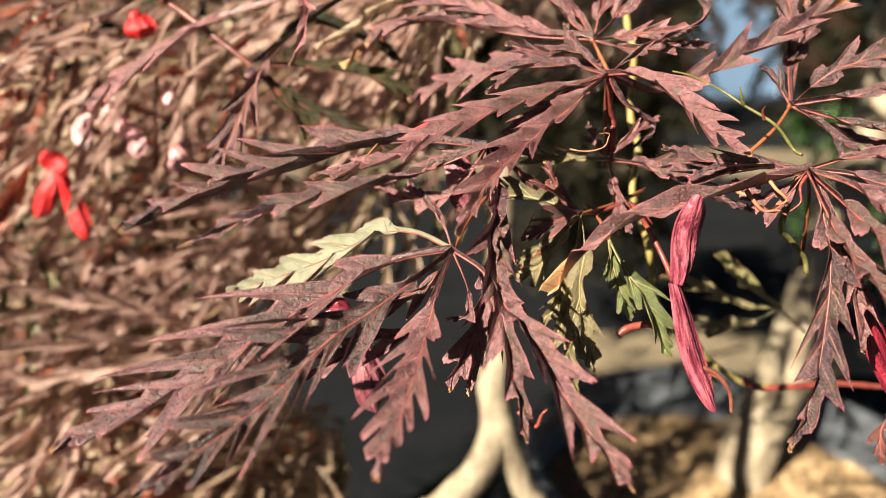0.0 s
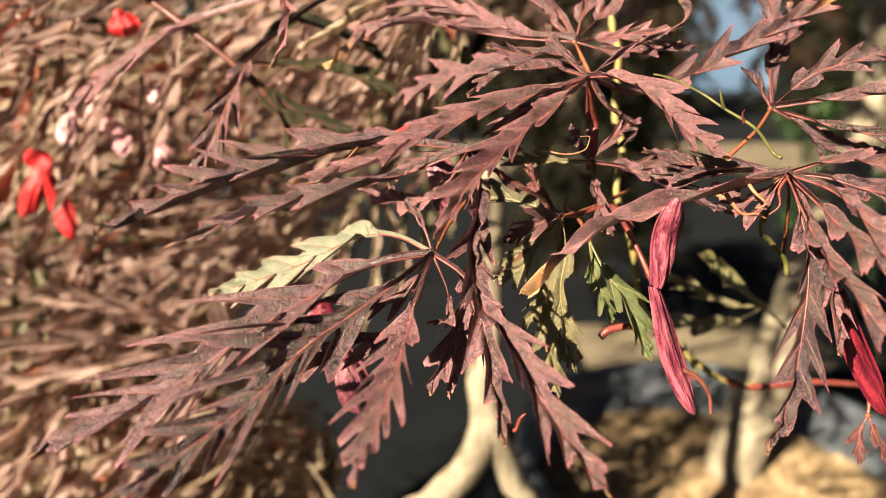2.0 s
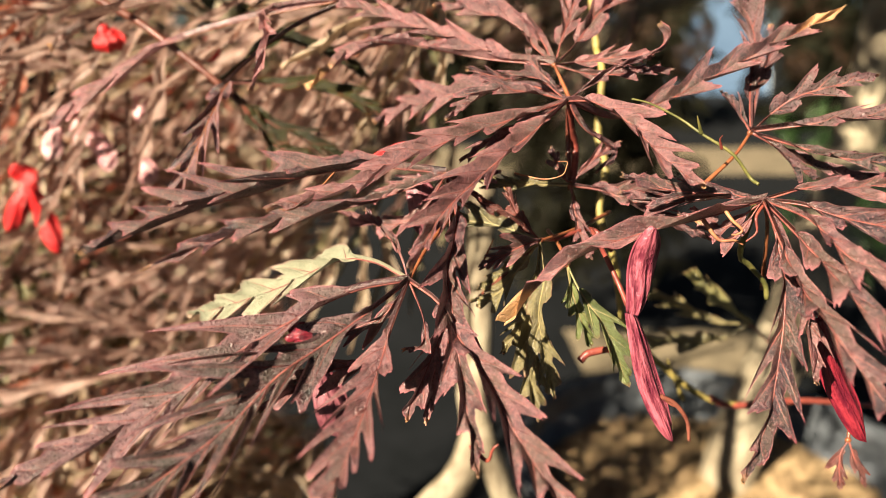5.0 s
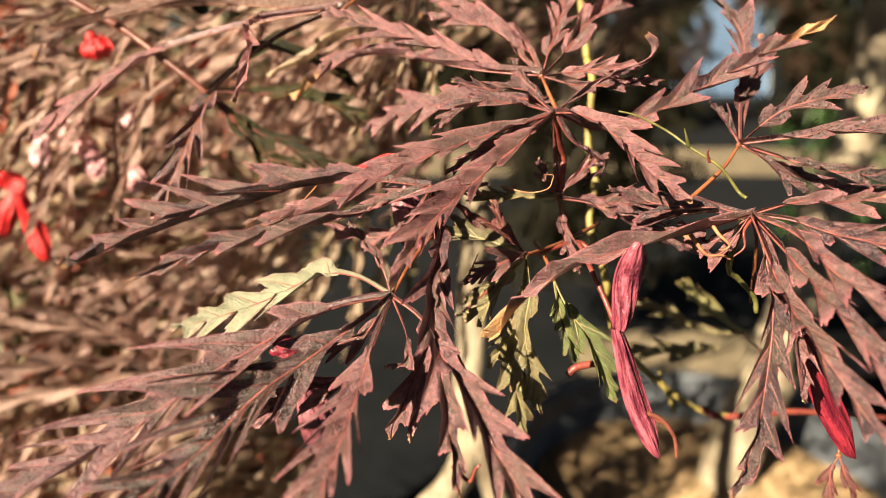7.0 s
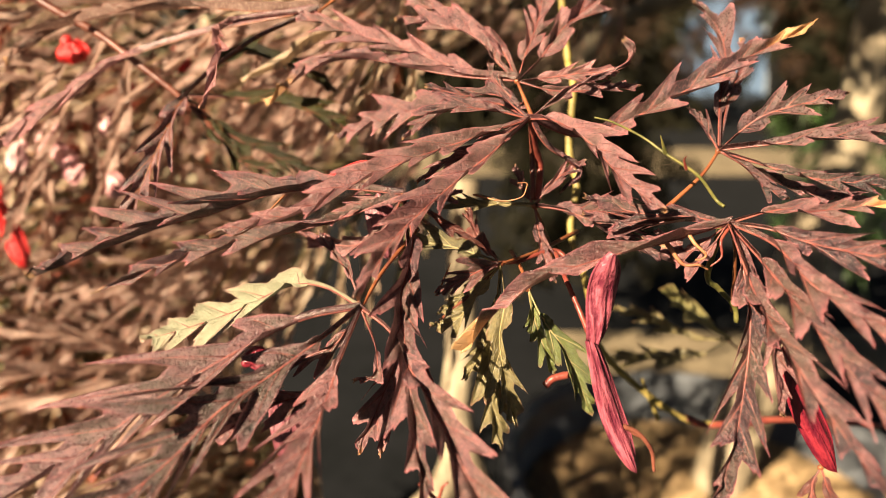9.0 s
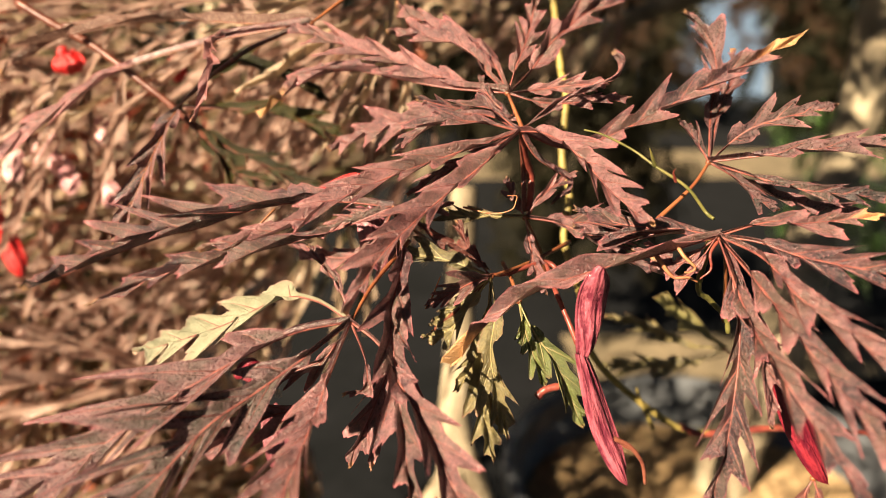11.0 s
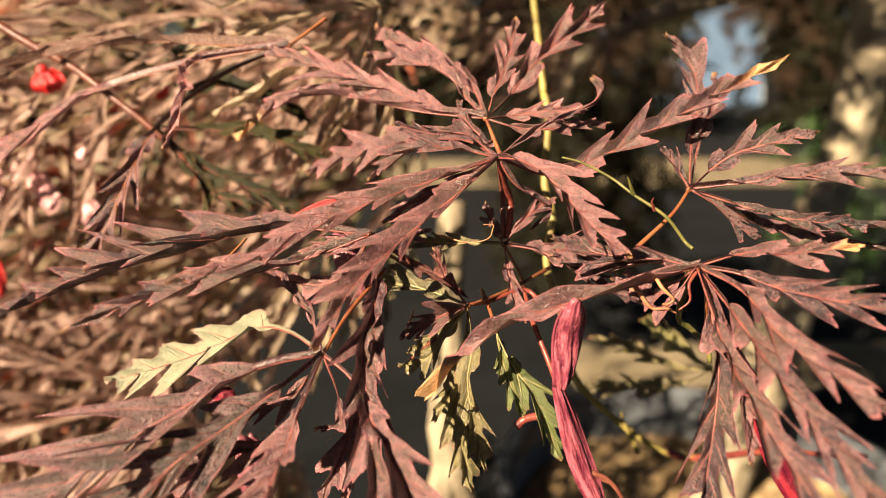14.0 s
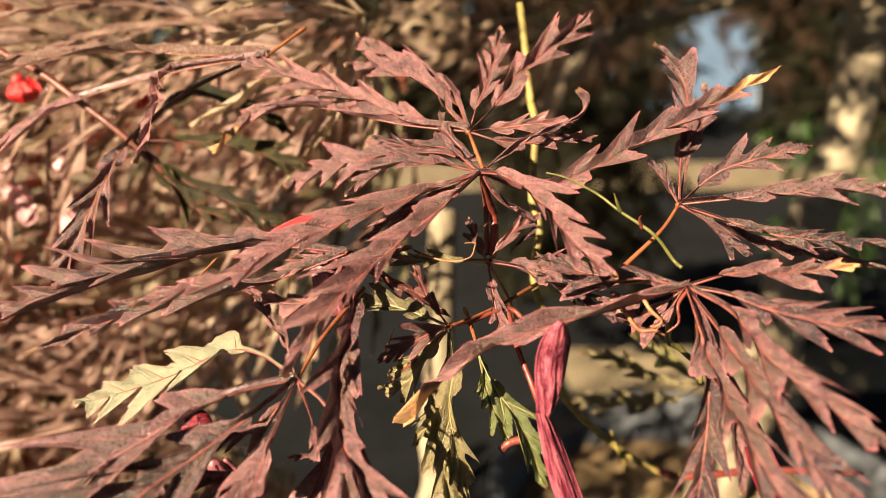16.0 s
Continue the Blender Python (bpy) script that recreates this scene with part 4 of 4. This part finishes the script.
# sheets of leaves hang one over another; each sheet falls away to the left
def leaf_place(r):
    y = 0.31 + 0.55 * r.random() ** 1.3
    k = r.uniform(-0.40, 0.42)
    if r.random() < 0.16:
        k = r.uniform(-0.42, -0.24)
        return y * r.uniform(-0.36, -0.15), y, 0.90 - 0.27 * y + y * k
    x = -0.68 * y + y * (0.42 + 0.30 * max(0.0, min(1.0, (k + 0.12) / 0.30))) * r.random() ** 0.9
    z = 0.90 - 0.27 * y + y * k
    return x, y, z


def leaf_pose(r):
    x, y, z = leaf_place(r)
    return Matrix.LocRotScale((x, y, z), Euler((r.uniform(-0.5, 0.35), radians(58) + r.normal(0, 0.38), r.uniform(-0.5, 0.5))), (r.uniform(0.8, 1.25),) * 3)


base = Matrix.Translation((-0.35, 0.95, 0.0))
for i in range(250):
    src = kinds[rng.integers(0, 8)]
    ob = src if i < 8 else src.copy()
    if i < 8:
        ob = kinds[i]
    else:
        scene.collection.objects.link(ob)
    ob.matrix_basis = base.inverted() @ leaf_pose(rng)

# leaves of the nearest sprays
for i, at in enumerate([(-0.139, 0.290, 0.927), (-0.110, 0.280, 0.902), (-0.154, 0.300, 0.894), (-0.088, 0.270, 0.931), (-0.075, 0.290, 0.919), (-0.048, 0.280, 0.934), (-0.004, 0.270, 0.922), (0.005, 0.260, 0.936), (-0.152, 0.320, 0.791), (-0.122, 0.340, 0.765), (-0.160, 0.310, 0.755), (-0.094, 0.300, 0.822), (0.049, 0.500, 0.971), (0.080, 0.550, 0.961), (0.113, 0.600, 0.979), (0.132, 0.580, 0.952), (0.103, 0.620, 0.932), (0.172, 0.660, 0.976), (0.059, 0.480, 0.938), (0.140, 0.640, 0.923)]):
    ob = kinds[(0, 4, 1, 7, 6, 0, 4, 1)[i % 8]].copy()
    scene.collection.objects.link(ob)
    ob.matrix_basis = base.inverted() @ Matrix.LocRotScale(at, Euler((rng.uniform(-0.4, 0.3), radians(62) + rng.normal(0, 0.25), rng.uniform(-0.4, 0.4))), (rng.uniform(0.7, 0.95),) * 3)

# limbs and bare sticks among it
for pts, r in (
    ([(-0.35, 0.95, 0.0), (-0.36, 0.94, 0.4), (-0.30, 0.90, 0.8), (-0.18, 0.80, 1.05)], 0.022),
    ([(-0.30, 0.90, 0.8), (-0.22, 0.72, 0.86), (-0.15, 0.55, 0.84), (-0.22, 0.45, 0.76)], 0.007),
    ([(-0.33, 0.92, 0.6), (-0.25, 0.70, 0.70), (-0.16, 0.50, 0.73), (-0.33, 0.44, 0.66)], 0.006),
):
    loc = [np.array(p) - np.array((-0.35, 0.95, 0.0)) for p in pts]
    part("limb" if r < 0.02 else "trunk", tube(loc, r, r * 0.5, 10, 30, 0.06), [BARK], FOLIAGE)

# pale branch close behind the leaves
part("branch", tube([(0.036, 0.42, 0.84), (0.0335, 0.405, 0.790), (0.0326, 0.392, 0.739), (0.0292, 0.384, 0.709), (0.0325, 0.3785, 0.690), (0.022, 0.371, 0.663), (-0.001, 0.365, 0.640), (-0.03, 0.358, 0.60), (-0.06, 0.36, 0.3), (-0.06, 0.38, 0.0)], 0.0085, 0.0135, 14, 60, 0.03), [BARK], MAPLE)

part("branch", tube([(0.0320, 0.3740, 0.6960), (0.0420, 0.3760, 0.6700), (0.0510, 0.3780, 0.6410), (0.0610, 0.3800, 0.6020), (0.02, 0.40, 0.3), (-0.03, 0.40, 0.0)], 0.0075, 0.010, 12, 40, 0.03), [BARK], MAPLE)

# ---- ground ----
def sheet(name, x0, x1, y0, y1, z, mat, label, n=2):
    xs, ys = np.linspace(x0, x1, n), np.linspace(y0, y1, n)
    v = [(x, y, z) for y in ys for x in xs]
    f = [(j * n + i, j * n + i + 1, (j + 1) * n + i + 1, (j + 1) * n + i) for j in range(n - 1) for i in range(n - 1)]
    return tagged(mesh_object(name, v, f, [mat], None, label), kind="structure", category="ground")


sheet("ground", -400, 400, -400, 400, 0.0, GROUND, "plant nursery ground, near black from the shade put into its colour")
sheet("gravel_path", -30, 30, 5.6, 7.4, 0.004, GRAVEL, "strip of sunlit tan gravel across the yard")
sheet("gravel_bed", 0.45, 6, 1.9, 2.25, 0.004, GRAVEL, "narrow band of sunlit tan gravel")
sheet("gravel_bed", -6, -1.1, 2.35, 4.2, 0.004, GRAVEL, "patch of sunlit tan gravel under the maple")


# ---- potted tree behind ----
def pot(x, y, r, h, label):
    ob = thing("plant_pot", label, "pot", (x, y, 0))
    n = 72
    prof = [(0.82 * r, 0.0), (0.97 * r, h - 0.038), (1.05 * r, h - 0.038), (1.065 * r, h - 0.028), (1.065 * r, h - 0.006), (1.05 * r, h + 0.002), (1.01 * r, h + 0.002), (0.985 * r, h - 0.006), (0.96 * r, h - 0.10), (0.0, h - 0.10)]
    v, f = [], []
    for pr, pz in prof:
        for i in range(n):
            a = 2 * math.pi * i / n
            v.append((pr * math.cos(a), pr * math.sin(a), pz))
    for k in range(len(prof) - 1):
        for i in range(n):
            f.append((k * n + i, k * n + (i + 1) % n, (k + 1) * n + (i + 1) % n, (k + 1) * n + i))
    lip = f[2 * n:7 * n]
    mesh_object("body", v, f[:2 * n] + f[7 * n:], [POT], ob)
    mesh_object("rim", v[2 * n:8 * n], [tuple(i - 2 * n for i in g) for g in lip], [POT], ob)
    return ob


PX, PY, PR, PH = 0.362, 0.772, 0.245, 0.428
pot(PX, PY, PR, PH, "large round black plastic nursery pot with a rolled rim")


def soil(x, y, r, z):
    n, m = 64, 24
    v, f = [(x, y, z + 0.03)], []
    for k in range(1, m + 1):
        for i in range(n):
            a = 2 * math.pi * i / n
            q = r * k / m
            px, py = x + q * math.cos(a), y + q * math.sin(a)
            v.append((px, py, z + 0.03 * (1 - (k / m) ** 2) + 0.006 * noise.noise(Vector((px, py, 0)) * 30) * (k < m)))
    f += [(0, 1 + i, 1 + (i + 1) % n) for i in range(n)]
    for k in range(m - 1):
        for i in range(n):
            a = 1 + k * n
            f.append((a + i, a + n + i, a + n + (i + 1) % n, a + (i + 1) % n))
    tagged(mesh_object("potting_soil", v, f, [SOIL], None, "brown mulched soil filling the black pot"), category="soil", kind="stuff")
    r2 = np.random.default_rng(8)
    cv, cf = [], []
    box = np.array([(sx, sy, sz) for sz in (-1, 1) for sy in (-1, 1) for sx in (-1, 1)], dtype=float)
    for _ in range(2600):
        a, q = r2.uniform(0, 6.283), r * 0.97 * math.sqrt(r2.random())
        at = np.array((x + q * math.cos(a), y + q * math.sin(a), z + 0.033 * (1 - (q / r) ** 2) + 0.002))
        sc = np.array((r2.uniform(0.003, 0.010), r2.uniform(0.002, 0.005), r2.uniform(0.0012, 0.003)))
        rot = np.array(Euler((r2.normal(0, 0.5), r2.normal(0, 0.5), r2.uniform(0, 6.28))).to_matrix())
        k = len(cv)
        cv.extend((box * sc * r2.uniform(0.75, 1.0, (8, 3))) @ rot.T + at)
        cf.extend(tuple(k + i for i in g) for g in ((0, 2, 3, 1), (4, 5, 7, 6), (0, 1, 5, 4), (2, 6, 7, 3), (0, 4, 6, 2), (1, 3, 7, 5)))
    tagged(mesh_object("bark_chips", cv, cf, [CHIP], None, "loose tan bark chips strewn over the potting soil", smooth=False), category="mulch", kind="stuff")


soil(PX, PY, PR * 0.945, PH - 0.075)

TREE = thing("potted_maple", "potted maple with a stout pale bent trunk and a dark red crown coloured as shaded", "tree", (0.400, 0.77, PH - 0.06))
def tree_tube(name, pts, r0, r1, sides=18, n=70, mat=None):
    o = np.array((0.400, 0.77, PH - 0.06))
    return part(name, tube([np.array(p) - o for p in pts], r0, r1, sides, n, 0.025), [mat or BARK], TREE)


tree_tube("trunk", [(0.3690, 0.7700, 0.3110), (0.3760, 0.7800, 0.3710), (0.3990, 0.8000, 0.4400), (0.4370, 0.8300, 0.4960), (0.4740, 0.8700, 0.5340), (0.5320, 0.9500, 0.5870), (0.6010, 1.0500, 0.6590), (0.7020, 1.1700, 0.7420), (0.7700, 1.2500, 0.8500), (0.8080, 1.3000, 0.9560), (0.8260, 1.3300, 1.0730), (0.8390, 1.4000, 1.3960)], 0.033, 0.040)
tree_tube("limb", [(0.8080, 1.3100, 1.0810), (0.6420, 1.2200, 1.0610), (0.4940, 1.1500, 1.0280), (0.4060, 1.1200, 1.0070), (0.3110, 1.0800, 0.9740), (0.2330, 1.0500, 0.9180), (0.1900, 1.0200, 0.8400)], 0.021, 0.011)
tree_tube("limb", [(0.80, 1.33, 1.10), (0.95, 1.36, 1.26), (1.12, 1.40, 1.32)], 0.018, 0.008)


def stuff_leaves(name, label, count, place, size, mat, seed, parent=None, per=3):
    """Many small leaves joined in one mesh."""
    r = np.random.default_rng(seed)
    protos = [whole_leaf(70 + i, 5, 1.0, 0.12, 0.6, max(per, 4), 1) for i in range(3)]
    V, Fc, U = [], [], []
    for _ in range(count):
        v, f, uv, _s = protos[r.integers(0, 3)]
        m = np.array(Euler((r.uniform(-1.0, 1.0), r.uniform(-1.2, 1.2), r.uniform(0, 6.28))).to_matrix()) * size * r.uniform(0.6, 1.3)
        k = len(V)
        V.extend(np.asarray(v) @ m.T + np.array(place(r)))
        U.extend(uv)
        Fc.extend(tuple(x + k for x in g) for g in f)
    ob = mesh_object(name, V, Fc, [mat], parent, label, U)
    tagged(ob, kind="stuff", category="" if parent else "foliage")
    return ob


def overhead(r):
    """A place in the unseen leaves added overhead to cast shade, which leave a gap through which the sun reaches the
    upper trunk.
    """
    while True:
        p = np.array((r.uniform(-0.3, 0.75), r.uniform(0.02, 0.95), r.uniform(1.18, 1.5)))
        k = (p[2] - 0.9) / 0.51
        if abs(p[0] + 0.57 * k - 0.74) > 0.20 or abs(p[1] + 0.64 * k - 1.25) > 0.40 or r.random() < 0.30:
            return p


o = np.array((0.400, 0.77, PH - 0.06))
stuff_leaves("crown", "blurred red-brown crown leaves, shade put into their dark colour", 260, lambda r: np.array((r.uniform(0.15, 1.1), r.uniform(1.42, 1.9), r.uniform(0.93, 1.5))) - o, 0.075, CROWN, 21, TREE)
# Out of view: added only to dapple the trunk and darken what lies behind.
stuff_leaves("crown", "unseen dark leaves overhead, added to shade the trunk", 700, lambda r: overhead(r) - o, 0.125, CROWN, 22, TREE)


# ---- far planting that closes the view ----
def far_place(r):
    x = r.uniform(-9, 9)
    y = 8.5 + r.random() * 3
    gap = abs(x - 0.40 * y) < 0.85
    if gap:
        x = -9 + 18 * r.random() ** 2
    return x, y, r.uniform(0.0, 3.2) if abs(x - 0.40 * y) > 0.85 else r.uniform(0.0, 0.2)


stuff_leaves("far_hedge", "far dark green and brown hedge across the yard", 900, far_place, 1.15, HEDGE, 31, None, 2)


# green shrub standing in the sun across the yard
stuff_leaves("green_shrub", "bright green low shrub across the yard", 160, lambda r: (r.uniform(1.15, 1.75), r.uniform(1.9, 2.3), r.uniform(0.35, 0.80)), 0.10, BRIGHT_GREEN, 44, None, 3)

stuff_leaves("dark_shrub", "evergreen shrub across the path, shade put into its near-black colour", 700, lambda r: (r.uniform(0.22, 0.66), r.uniform(1.75, 2.25), r.uniform(0.35, 0.98)), 0.085, DARK_SHRUB, 46, None, 3)


# ---- pale blue tunnel at the end of the yard, added in place of a bright sky patch ----
def sky_patch_tunnel(x, y, half, height, deep):
    ob = thing("sky_patch_tunnel", "pale blue hooped tunnel, added to stand in for a patch of sky", "greenhouse", (x, y, 0))
    n = 28
    arch = [(half * math.cos(math.pi * i / n), height * math.sin(math.pi * i / n) ** 0.8) for i in range(n + 1)]
    v = [(ax, 0.0, az) for ax, az in arch] + [(ax, deep, az) for ax, az in arch]
    f = [(i, i + 1, n + 2 + i, n + 1 + i) for i in range(n)]
    mesh_object("cover", v, f, [SKY_BLUE], ob)
    mesh_object("end_wall", [(ax, 0.01, az) for ax, az in arch] + [(0, 0.01, 0)], [(i + 1, i, n + 1) for i in range(n)], [SKY_BLUE], ob)
    for d in (-0.02, deep * 0.33, deep * 0.66, deep):
        part("hoop", tube([(ax * 1.01, d, az * 1.01) for ax, az in arch[::4]], 0.02, 0.02, 8, 40), [STEEL], ob)
    return ob


sky_patch_tunnel(7.65, 19.0, 1.25, 2.75, 12.0)
